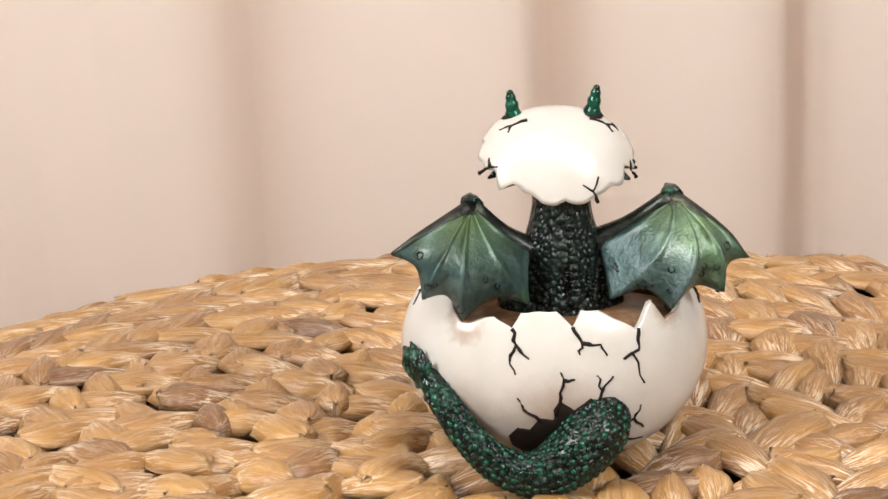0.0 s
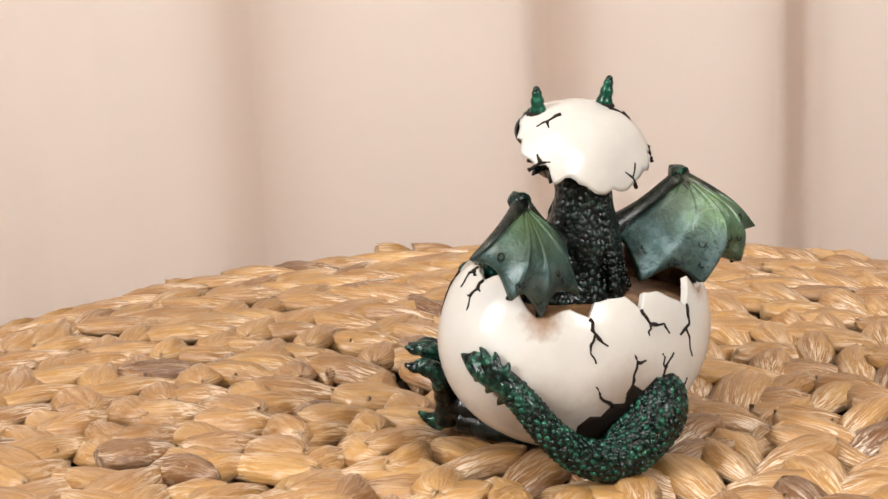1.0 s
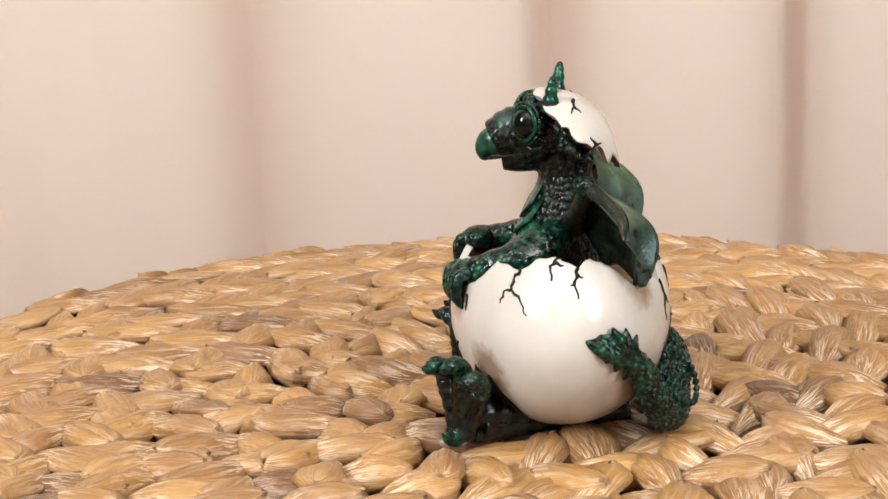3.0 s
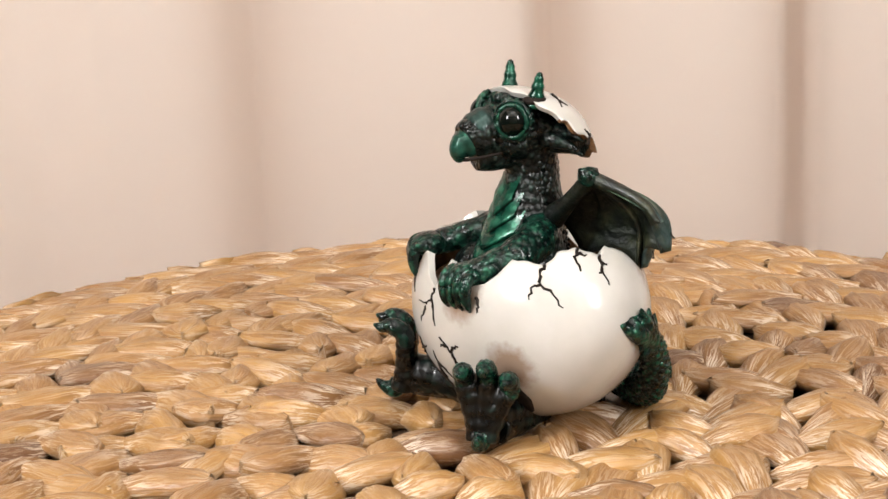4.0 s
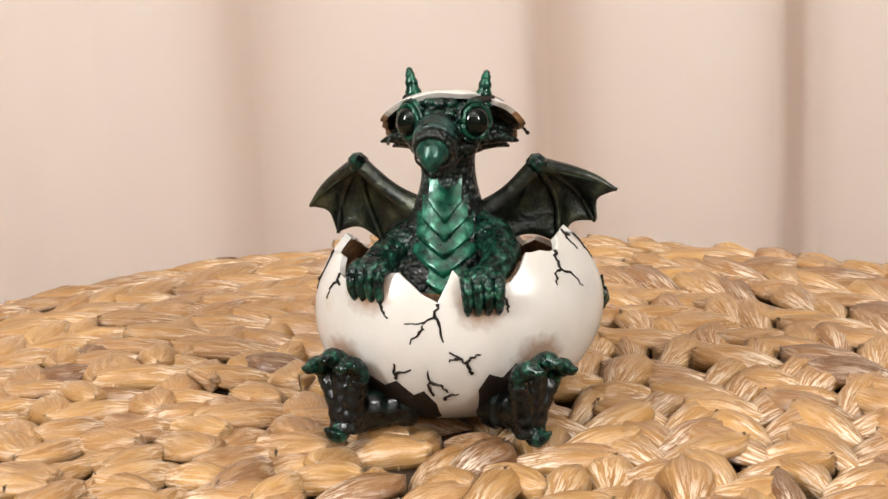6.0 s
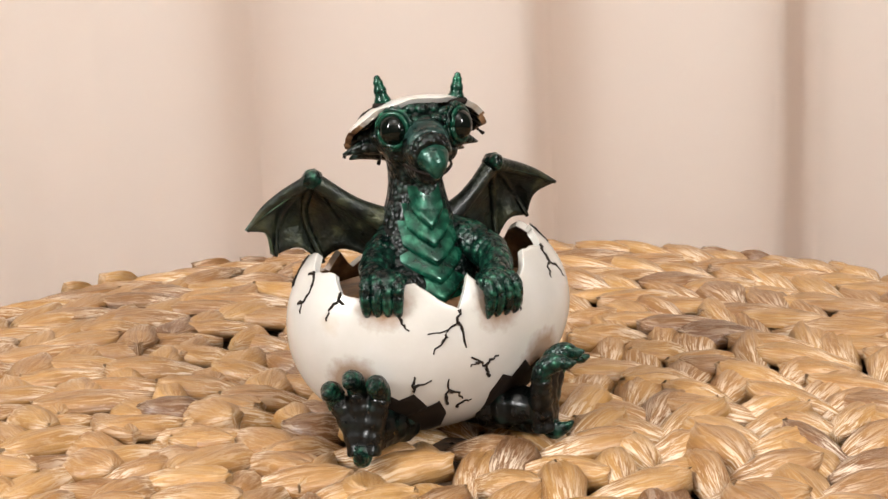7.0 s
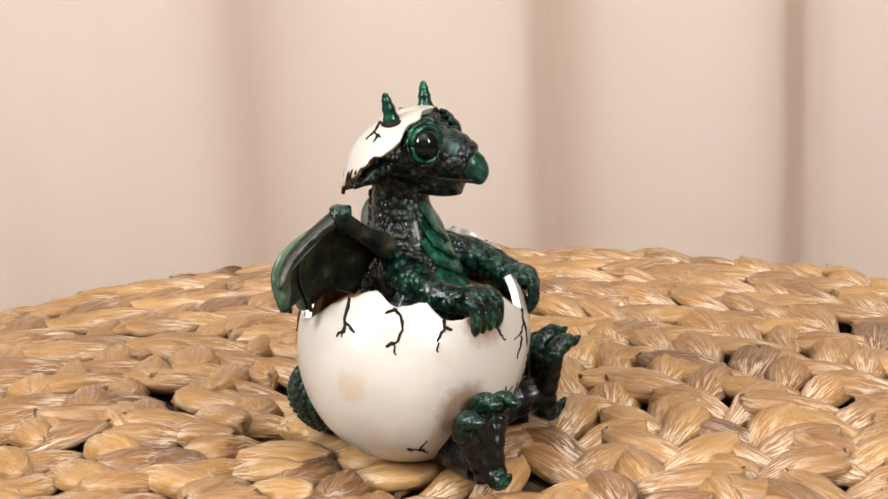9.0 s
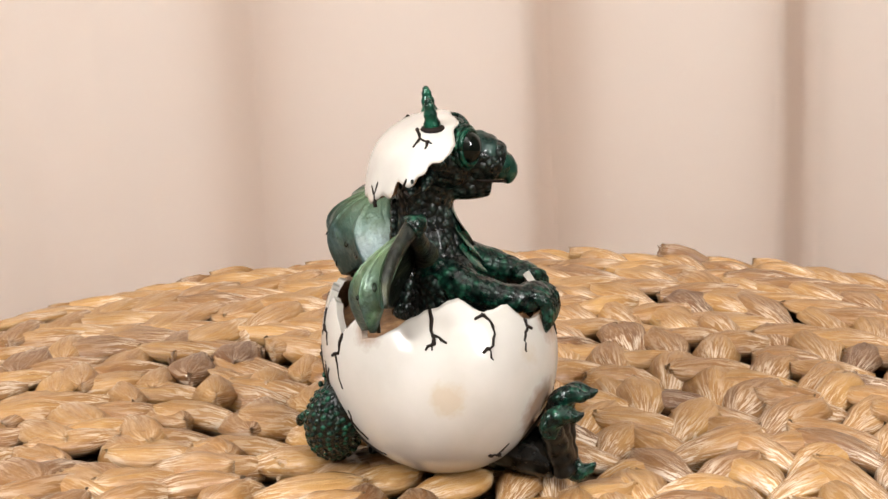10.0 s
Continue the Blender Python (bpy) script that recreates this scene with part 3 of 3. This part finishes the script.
def hat_point(az, ang, out=0.0):
    """A point of the broken shell cap: ang degrees off its slanting pole, at the bearing az (0 is the front)."""
    s, up = math.sin(radians(ang)), HAT_UP.normalized()
    side = Vector((1, 0, 0))
    fwd = side.cross(up).normalized()
    fwd = -fwd if fwd.y > 0 else fwd
    d = up * math.cos(radians(ang)) + fwd * s * math.cos(radians(az)) + side * s * math.sin(radians(az))
    d = Vector(math.copysign(abs(c) ** 0.88, c) for c in d)
    p = Vector((HAT_C.x + d.x * HAT_R.x, HAT_C.y + d.y * HAT_R.y, HAT_C.z + d.z * HAT_R.z))
    flare = max(0.0, (ang - 52) / 30) ** 1.5
    return p + out * d + Vector((d.x * 1.6 * flare, d.y * 1.6 * flare, 0.24 * (1.0 - p.y)))


def hat_edge(az):
    """How far the cap reaches from its pole: broken zigzag behind, cut along a slanting line over the brow."""
    a = abs(az)
    zig = 10 * (abs(((az + 8) / 17.0) % 2 - 1) - 0.5) + 3 * math.sin(az * 0.31)
    tip = 9 * max(0.0, 1 - abs(a - 172) / 20)
    far = 71 + zig * (0.85 if a < 150 else 0.3) + tip
    ang = 6.0
    while ang < far:
        p = hat_point(az, ang)
        if (p.y + 7.5) * 0.80 + (p.z - 114.0) * 0.60 + 0.7 * math.sin(az * 0.17) < 0:
            break
        ang += 0.4
    return ang


def hat(bm):
    n, rows = 144, 16
    ro, ri = [], []
    edges = [hat_edge(-180 + 360 * i / n) for i in range(n)]
    for j in range(rows + 1):
        f = 0.02 + 0.98 * j / rows
        ro.append([hat_point(-180 + 360 * i / n, e * f) for i, e in enumerate(edges)])
        ri.append([hat_point(-180 + 360 * i / n, e * f, -1.9) for i, e in enumerate(edges)])
    vo, _ = grid(bm, ro, True, 0, flip=True)
    vi, _ = grid(bm, ri, True, 4)
    for i in range(n):
        j = (i + 1) % n
        f = bm.faces.new((vo[-1][j], vo[-1][i], vi[-1][i], vi[-1][j]))
        f.material_index = 0 if abs(-180 + 360 * i / n) < 70 else 2
    cap(bm, vo[0], 0)
    cap(bm, vi[0], 4, True)
    crack(bm, [(52, 25), (66, 36), (70, 47)], [(66, 36), (80, 38)], at=hat_point, r=0.5)
    crack(bm, [(-62, 24), (-78, 36), (-74, 50)], [(-78, 36), (-94, 40)], [(-74, 45), (-84, 50)], at=hat_point, r=0.5)
    crack(bm, [(102, 80), (108, 68), (116, 62)], [(108, 68), (100, 63)], at=hat_point, r=0.5)
    crack(bm, [(-163, 82), (-165, 70), (-158, 60)], [(-165, 70), (-172, 64)], at=hat_point, r=0.5)
    crack(bm, [(-118, 82), (-122, 73), (-116, 66)], at=hat_point, r=0.5)


def wing(bm, root, wrist, tips, low, back):
    """A half-folded bat wing: a fan of skin from the wrist, bulging to the back, scalloped between its fingers."""
    marks = [root, low, *tips[::-1]]
    rim, ribs = [], []
    for a, b in zip(marks, marks[1:]):
        for k in range(16):
            t = k / 16
            p = Vector(a).lerp(Vector(b), t)
            pull = 0.14 * math.sin(math.pi * t) * (1 if a is not root else 0.2)
            rim.append(p.lerp(Vector(wrist), pull))
            ribs.append(t)
    rim.append(Vector(marks[-1]))
    ribs.append(0.0)
    nrm = Vector(back).normalized()
    n = 12
    front, rear = [], []
    for j in range(n + 1):
        f = 0.04 + 0.96 * j / n
        rf, rr = [], []
        for i, (p, t) in enumerate(zip(rim, ribs)):
            q = Vector(wrist).lerp(p, f)
            swell = 10.5 * math.sin(math.pi * min(1, f * 0.92)) * math.sin(math.pi * (0.1 + 0.8 * i / (len(rim) - 1)))
            ridge = 1.6 * max(0.0, 1 - min(t, 1 - t) * 7) * (1 - 0.5 * f) * math.sin(math.pi * min(1.0, f + 0.15))
            thick = 0.5 + 0.9 * math.sin(math.pi * (0.15 + 0.75 * f))
            rr.append(q + nrm * (1.12 * swell + ridge + thick))
            rf.append(q + nrm * (0.85 * swell + ridge * -0.9 - thick))
        front.append(rf)
        rear.append(rr)
    vr, _ = grid(bm, rear, False, 6)
    vf, _ = grid(bm, front, False, 7, flip=True)
    for a, b in ((vr[-1], vf[-1]), ([r[0] for r in vr], [r[0] for r in vf]), ([r[-1] for r in vr], [r[-1] for r in vf]), (vr[0], vf[0])):
        for i in range(len(a) - 1):
            f = bm.faces.new((a[i], a[i + 1], b[i + 1], b[i]))
            f.material_index, f.smooth = 6, True
    w, r, t = Vector(wrist), Vector(root), Vector(tips[0])
    tube(bm, [(*(r - nrm * 2.5), 4.6), (*(r.lerp(w, 0.5) - nrm * 2.0 - Vector((0, 0, 1.0))), 2.9), (*w, 3.0)], 5, 10, 7)
    edge = [(front[j][-1] + rear[j][-1]) / 2 for j in (0, 4, 8, n)]
    tube(bm, [(*w, 2.7), (*edge[1], 2.2), (*edge[2], 1.7), (*t, 0.6)], 5, 8, 7)
    for q in tips[1:]:
        q = Vector(q)
        tube(bm, [(*w, 1.9), (*(w.lerp(q, 0.5) + nrm * 7.6), 1.4), (*q, 0.7)], 5, 6, 7)
    tube(bm, [(*w, 3.9), (*(w + Vector((0, -2.5, 1.6))), 3.0), (*(w + Vector((-0.6 if w.x > 0 else 0.6, -4.2, 3.4))), 0.4)], 4, 8, 3)
    # small ring marks incised in the back of the wing
    rng = random.Random(int(w.x))
    for _ in range(9):
        i, f = rng.randrange(6, len(rim) - 6), rng.uniform(0.72, 0.93)
        j = min(n, round(f * n))
        c = rear[j][i]
        u = (rear[j][i + 1] - c).normalized()
        v = nrm.cross(u).normalized()
        s = rng.uniform(0.8, 1.4)
        ring = [(*(c + nrm * 0.12 + s * (math.cos(a) * u + 1.25 * math.sin(a) * v)), 0.22) for a in (2 * math.pi * k / 9 for k in range(10))]
        tube(bm, ring, 1, 5, 9)


def paw(bm, c, out, across):
    """A fist of four fingers hooked over the shell's edge."""
    c, out, across = Vector(c), Vector(out).normalized(), Vector(across).normalized()
    down = Vector((0, 0, -1))
    blob(bm, c - out * 2.5 + Vector((0, 0, 3.2)), (6.6, 6.2, 4.6), 3, (0, 0, math.degrees(math.atan2(across.y, across.x))))
    for k in range(4):
        s = (k - 1.5) * 3.4
        b = c + across * s
        tube(bm, [(*(b - out * 2 + Vector((0, 0, 4.5))), 2.3), (*(b + out * 2.1 + Vector((0, 0, 3.0))), 2.3),
                  (*(b + out * 3.2 + down * 1.5), 2.0), (*(b + out * 2.4 + down * 5.2), 1.5), (*(b + out * 1.2 + down * 7.6), 0.5)], 4, 8, 3)


def foot(heel, toe, out, across):
    """A raised foot, sole to the front: heel below with its spur, three toes above."""
    heel, toe, out, across = Vector(heel), Vector(toe), Vector(out).normalized(), Vector(across).normalized()
    dark, green = bmesh.new(), bmesh.new()
    up = (toe - heel).normalized()
    ball = heel.lerp(toe, 0.6)
    for k in (-1, 0, 1):
        b = toe + across * 7.6 * k - up * (0, 4.0, 1.4)[k if heel.x > 0 else -k]
        mid = ball + across * 6.0 * k
        tube(dark, [(*(heel - out * 0.5 + across * 1.2 * k), 4.2), (*(heel.lerp(toe, 0.3) - out * 2.2 + across * 3.0 * k), 3.9), (*(mid - out * 2.8), 3.7), (*(b - up * 4 - out * 2.8), 3.5)], 8, 10, 0, 0.06, 5)
        tube(green, [(*(b - up * 6.5 - out * 3.2), 2.8), (*(b - up * 1.0 - out * 2.2), 3.6), (*(b + out * 2.4 + up * 1.2), 2.9), (*(b + out * 5.2 + up * 0.6), 2.0), (*(b + out * 8.2 + up * 1.6), 0.6)], 4, 10, 0, 0.07, 3)
    inside = ball * 0.45
    tube(dark, [(*(heel.lerp(toe, 0.3) - out * 2.0), 5.6), (*((heel.lerp(toe, 0.3) - out * 2.0) * 0.5 + inside * 0.5), 7.0), (*inside, 8.5)], 4, 12, 0, 0.05, 4)
    tube(green, [(*(heel + up * 2.5), 3.6), (*(heel + out * 2.2 - up * 0.6), 3.2), (*(heel + out * 6.0 + up * 0.8), 2.0), (*(heel + out * 8.6 + up * 3.0), 0.6)], 4, 10)
    return dark, green


def figurine():
    bm = bmesh.new()
    mats = [SHELL, CRACK_AND_HOLE, INNER, GREEN, SCALE, EYEBLACK, WING, UNDERWING, PLATE, BLACK, SNOUT, BEAK]
    shell(bm)
    cracks(bm)
    hat(bm)

    blob(bm, (0, 1, 43.5), (45, 32, 8), 2, fine=4)

    # body, neck, head and upper arms in one skin
    c = bmesh.new()
    blob(c, (-3, -3, 48), (21, 15.5, 20), fine=3)
    blob(c, (-3, -1, 61), (17.5, 12, 14), fine=3)
    blob(c, (-13, -10, 50), (12, 11, 10), fine=3)
    tube(c, [(-3, 0, 52, 15), (-3, 1, 61, 13), (-2.5, 2.0, 71, 12.4), (-2.3, 2.6, 79, 10.2), (-2.3, 3.0, 85, 9.2), (-2.5, 2, 92, 9.8), (-3, 0, 100, 11)], 5, 20)
    blob(c, (-3, -0.5, 101), (14.2, 13.2, 11.4), fine=3)
    blob(c, (-3, 2.0, 101), (15.5, 10, 7.6), fine=3)
    tube(c, [(-3, -6, 101, 9), (-4, -12, 99.5, 8.2), (-4.6, -18.5, 97.8, 7.2), (-4.7, -21, 96.8, 6.2)], 5, 16)
    tube(c, [(-3, -4, 93.5, 7), (-4, -12, 92, 6.2), (-4.6, -18, 91.4, 4.8)], 5, 14)
    for x, y in ((7.0, -7.2), (-12.0, -5.2)):
        blob(c, (x, y, 104.3), (5.4, 5.4, 6.6))
        blob(c, (x * 0.72 - 0.8, y + 1, 96), (5.2, 6, 5))
    add_mesh(bm, fused(c, 0.55, 6), 4)
    c = bmesh.new()
    tube(c, [(4, 1, 66, 7.5), (12.5, -6, 64, 7.0), (16.5, -16, 61, 6.2), (14.5, -25, 58, 5.4), (11.5, -30, 56, 5.0)], 5, 12, 0, 0.04, 5)
    tube(c, [(-9, 2, 66, 7.5), (-17.5, -4, 62.5, 6.2), (-24, -13, 59.8, 4.9), (-26.0, -21, 58.4, 4.5), (-25.5, -25, 58.5, 4.8)], 5, 12, 0, 0.04, 5)
    add_mesh(bm, fused(c, 0.55, 6), 3)

    # feet, legs and tail
    for h, t, o, a in (((26, -36.5, 5.0), (31, -37.0, 30.0), (0.72, -0.69, 0.05), (0.69, 0.72, 0)), ((-36.5, -32.5, 5.0), (-38.5, -31.0, 29.5), (-0.56, -0.83, 0.05), (0.83, -0.56, 0))):
        d, g = foot(h, t, o, a)
        add_mesh(bm, fused(d, 0.6, 3), 9)
        add_mesh(bm, fused(g, 0.5, 2), 3)
    c = bmesh.new()
    tube(c, [(24, -30, 7, 5.6), (17, -16, 5, 4.6), (10, -3, 3.4, 3.6), (8, 10, 3.4, 3.6), (8, 22, 5, 4.6)], 5, 10)
    tube(c, [(-35, -29, 8, 5.6), (-28, -22, 9.5, 7.6), (-16, -13, 12, 9)], 4, 10)
    add_mesh(bm, fused(c, 0.6, 4), 9)
    tail = [(-8, 29, 26, 8.2), (-3, 34, 19, 9.8), (6, 33.8, 10.6, 8.8), (16, 33.8, 7.4, 7.0), (26, 30.5, 10.3, 5.7), (34, 26.5, 18, 4.9), (39.5, 22.5, 27, 4.5), (43.5, 17.5, 34.5, 4.1)]
    c = bmesh.new()
    tube(c, tail, 7, 16)
    add_mesh(bm, fused(c, 0.55, 2), 4)
    path = spline(tail, 6)
    for i in range(2, len(path) - 2):
        q, r = Vector(path[i][:3]), float(path[i][3])
        d = Vector(path[i + 1][:3] - path[i - 1][:3]).normalized()
        side = d.cross(Vector((0.3, 0.2, 1))).normalized()
        top = side.cross(d)
        n = max(9, round(2 * math.pi * r / 2.9))
        for k in range(n):
            a = 2 * math.pi * (k + 0.5 * (i % 2)) / n
            v = math.cos(a) * side + math.sin(a) * top
            p = q + v * (r - 0.5)
            if p.z > 1.0 and (abs(p.x) < 12 or (p - Vector((0, 0, EGG_Z))).length > 36):
                turn = d.to_track_quat("X", "Z").to_euler()
                blob(bm, p, (1.5, 1.1, 1.1), 8 if (i * 7 + k * 5) % 3 == 0 else 3, [math.degrees(t) for t in turn], fine=1)
    c = bmesh.new()
    tube(c, [(39.5, 22.5, 27, 4.7), (43.5, 17.5, 34.5, 4.2), (44.5, 15.5, 36.5, 3.6)], 5, 14)
    # the tip is a broad leaf with a long point, a forked upper edge and a saw-toothed lower one
    s = Vector((43.8, 17.5, 34.0))
    for e, r in (((49.5, 2.5, 42.5), 3.6), ((48.8, 11.0, 46.5), 2.3), ((46.8, 15.5, 45.5), 1.9), ((44.6, 19.5, 42.5), 1.7)):
        e = Vector(e)
        tube(c, [(*s, 3.6), (*(s.lerp(e, 0.5) + Vector((1.0, 0, 0))), r), (*s.lerp(e, 0.82), 0.6 * r), (*e, 0.4)], 4, 8)
    for e in ((49.8, 5.5, 38.0), (49.2, 8.5, 34.5), (47.5, 11.5, 31.0), (45.6, 14.5, 27.5)):
        e = Vector(e)
        tube(c, [(*(e + Vector((-1.5, 3.5, 4.0))), 2.4), (*(e + Vector((-0.5, 1.0, 1.4))), 1.3), (*e, 0.3)], 3, 8)
    blob(c, (46.4, 11.0, 38.5), (2.4, 8.0, 4.4), turn=(-38, 0, 12))
    add_mesh(bm, fused(c, 0.55, 3), 3)
    # a ridge of small spines along the tail, and of beads down the neck
    ridge = spline([(-2, 41, 22, 1.3), (8, 44, 16, 1.3), (19, 42.3, 11, 1.2), (29, 36.5, 14, 1.1), (38, 29.5, 23, 0.9), (44, 22.5, 32, 0.7)], 4)
    for q in ridge:
        blob(bm, q[:3], (q[3], q[3], q[3] * 1.25), 3, fine=1)
    for q in spline([(-2, 12.2, 86, 1.5), (-2.4, 12.8, 76, 1.7), (-3, 14.4, 66, 1.9), (-3, 15.4, 56, 2.0)], 4):
        blob(bm, q[:3], (q[3], q[3], q[3] * 1.2), 4, fine=2)
    rng = random.Random(3)
    for _ in range(150):
        z = rng.uniform(52, 80)
        a = rng.uniform(-1.1, 1.1)
        r = 9.6 + max(0, 74 - z) * 0.24
        blob(bm, (-2.8 + r * math.sin(a), 2.2 + r * math.cos(a), z), (0.7, 0.6, 0.7), 9, fine=1)

    # paws over the edge
    paw(bm, (11.2, -33.6, 53.0), (0.22, -1, 0), (1, 0.2, 0))
    paw(bm, (-25.8, -27.6, 55.6), (-0.6, -1, 0), (1, -0.5, 0))

    # overlapping chest plates from the chin to the shell
    for k in range(7):
        t = k / 6
        z = 83.5 - 33 * t
        w = 2.8 + 8.6 * math.sin(math.pi * min(0.5, 0.1 + 0.55 * t))
        rows = []
        for j in range(9):
            v = min(1.0, j / 7)
            row = []
            for i in range(15):
                u = -1 + 2 * i / 14
                drop = 6.6 * v + 6.2 * (1 - abs(u)) ** 0.9 * v - 1.0 * (1 - v)
                lift = (0.2 + 3.0 * v ** 1.5) * (1 - 0.25 * abs(u)) - (0.5 if j == 7 else 0) if j < 8 else -2.5
                q = max(0.0, (85.0 - z + drop) / 34)
                row.append((-2.6 - 0.8 * t + u * w, -5.6 - 2.0 * q - 11.6 * q ** 1.3 - lift + 0.042 * w * w * abs(u) ** 2.2, z - drop))
            rows.append(row)
        _, made = grid(bm, rows, False, 8)
        # black lower lips put the crease shade between plates into the colour
        for f in made[-14:]:
            f.material_index = 9

    # eyes, brows, beak, horns, ear fins
    for x, y, o in ((8.7, -11.0, (0.60, -0.80, 0.05)), (-13.6, -9.1, (-0.71, -0.70, 0.05))):
        o = Vector(o).normalized()
        e = Vector((x, y, 104.4))
        blob(bm, e - o * 0.9, (5.0, 5.0, 5.3), 5, fine=3)
        side = o.cross(Vector((0, 0, 1))).normalized()
        up = side.cross(o)
        for rad, th, back, mat in ((5.1, 0.9, 0.5, 8), (6.3, 0.7, 1.5, 3)):
            tube(bm, [(*(e + o * (0.8 - back) + rad * (math.cos(a) * side + 1.06 * math.sin(a) * up)), th) for a in (2 * math.pi * k / 18 for k in range(19))], 1, 7, mat)
        for k in range(18):
            a = 2 * math.pi * k / 18
            blob(bm, e - o * 1.7 + 6.6 * (math.cos(a) * side + 1.06 * math.sin(a) * up), (0.8, 0.8, 0.8), 3, fine=1)
    c = bmesh.new()
    tube(c, [(-3.6, -9.5, 102.0, 6.6), (-4.2, -13.5, 100.6, 7.4), (-4.6, -18.0, 98.7, 7.0)], 5, 16, 0, 0.03, 3)
    add_mesh(bm, fused(c, 0.5, 3), 10)
    c = bmesh.new()
    blob(c, (-4.7, -20.4, 96.6), (5.5, 4.9, 5.1), turn=(18, 0, 8), fine=3)
    tube(c, [(-4.7, -21.3, 96.6, 4.8), (-4.8, -23.2, 94.2, 4.0), (-4.8, -23.5, 91.8, 2.4), (-4.8, -22.9, 90.2, 0.7)], 5, 12)
    add_mesh(bm, fused(c, 0.45, 3), 11)
    tube(bm, [(-11.5, -12, 93.4, 0.4), (-10.4, -17, 92.6, 0.5), (-7.5, -21.6, 91.6, 0.5), (-4.7, -22.6, 91, 0.6), (-1.2, -21.8, 91.6, 0.7), (2.6, -17.6, 92.6, 0.5), (4.4, -12.6, 93.4, 0.4)], 4, 6, 1)
    for x in (-7.4, -2.2):
        blob(bm, (x, -22.6, 99.4), (1.1, 1.0, 0.9), 8, fine=1)
    for k in range(3):
        tube(bm, [(-9.5 + 0.4 * k, -13 - 2.6 * k, 102.4 - 0.9 * k, 0.4), (-4.3, -13.4 - 2.6 * k, 106.2 - 1.1 * k, 0.75), (1.0 - 0.4 * k, -13.4 - 2.6 * k, 102.4 - 0.9 * k, 0.4)], 5, 6, 3)
    for k, (x, y, z, s) in enumerate(((-3.4, -11.6, 106.6, 2.7), (-7.0, -10.6, 107.2, 2.3), (0.4, -11.0, 107.2, 2.3), (-3.2, -8.4, 110.2, 2.4), (-7.0, -7.4, 110.2, 2.2), (0.6, -7.8, 110.2, 2.2), (4.2, -8.6, 108.6, 2.2), (-10.4, -7.0, 108.8, 2.2))):
        blob(bm, (x, y, z), (s, 0.9 * s, 0.8 * s), 3)
    for b, t in (((10.4, -3.2, 108.5), (12.2, -2.0, 120.0)), ((-12.4, 1.2, 108.5), (-14.4, 3.2, 120.6))):
        b, t = Vector(b), Vector(t)
        tube(bm, [(*b, 3.5), (*b.lerp(t, 0.35), 2.5), (*b.lerp(t, 0.7), 1.8), (*b.lerp(t, 0.93), 1.1), (*t, 0.4)], 6, 12, 8, 0.09, 5.5)
        blob(bm, b + Vector((0, 0, 2.2)), (4.4, 4.2, 1.7), 1)
    for sx, y in ((1, 4), (-1, 6)):
        for dz, dy, ln in ((96.5, 0, 12.5), (99.0, 3, 11.0), (94.0, 4, 9.0)):
            r = Vector((-2 + 11 * sx, y + dy - 3, dz + 1))
            e = r + Vector((sx * ln, 5.0, -3.0))
            tube(bm, [(*r, 3.4), (*(r.lerp(e, 0.55) + Vector((0, 0, 0.7))), 2.2), (*e, 0.4)], 4, 8, 4)

    wing(bm, (9, 6, 70), (27.2, 7.0, 86.2), ((54.0, 14.5, 75.2), (46.0, 21.5, 62.5), (33.5, 20.5, 54.5)), (11, 13, 55.5), (0.30, 0.95, 0.15))
    wing(bm, (-12, 7, 71), (-34.6, 14.0, 86.0), ((-54.5, 26.5, 68.0), (-45.0, 27.0, 58.0), (-28.5, 26.0, 54.0)), (-13, 15, 55.5), (-0.35, 0.92, 0.15))

    bmesh.ops.scale(bm, vec=(0.001, 0.001, 0.001), verts=bm.verts)
    me = mesh_of(bm, "dragon_figurine", mats)
    ob = new("dragon_figurine", me)
    return tagged(ob, "glossy resin figurine of a green dragon hatching from an ivory egg", "figurine")


the_pouf = pouf()
the_figurine = figurine()


def motions():
    """Pouf and figurine turn together, slowly and evenly."""
    turn = [(0.25 * i, 27.166 * (0.25 * i - 5) + 0.3 * ((0.25 * i - 5) / 5) ** 2) for i in range(41)]
    walk(the_pouf, [(t, pose(0, 0, 0, 0, 0, a) @ pose(-0.0045, 0.016, 0)) for t, a in turn])
    walk(the_figurine, [(t, pose(0, 0, 0, 0, 0, a) @ pose(0.00084, 0.027, TOP + 0.0002, 0, 0, -33.5)) for t, a in turn])


motions()
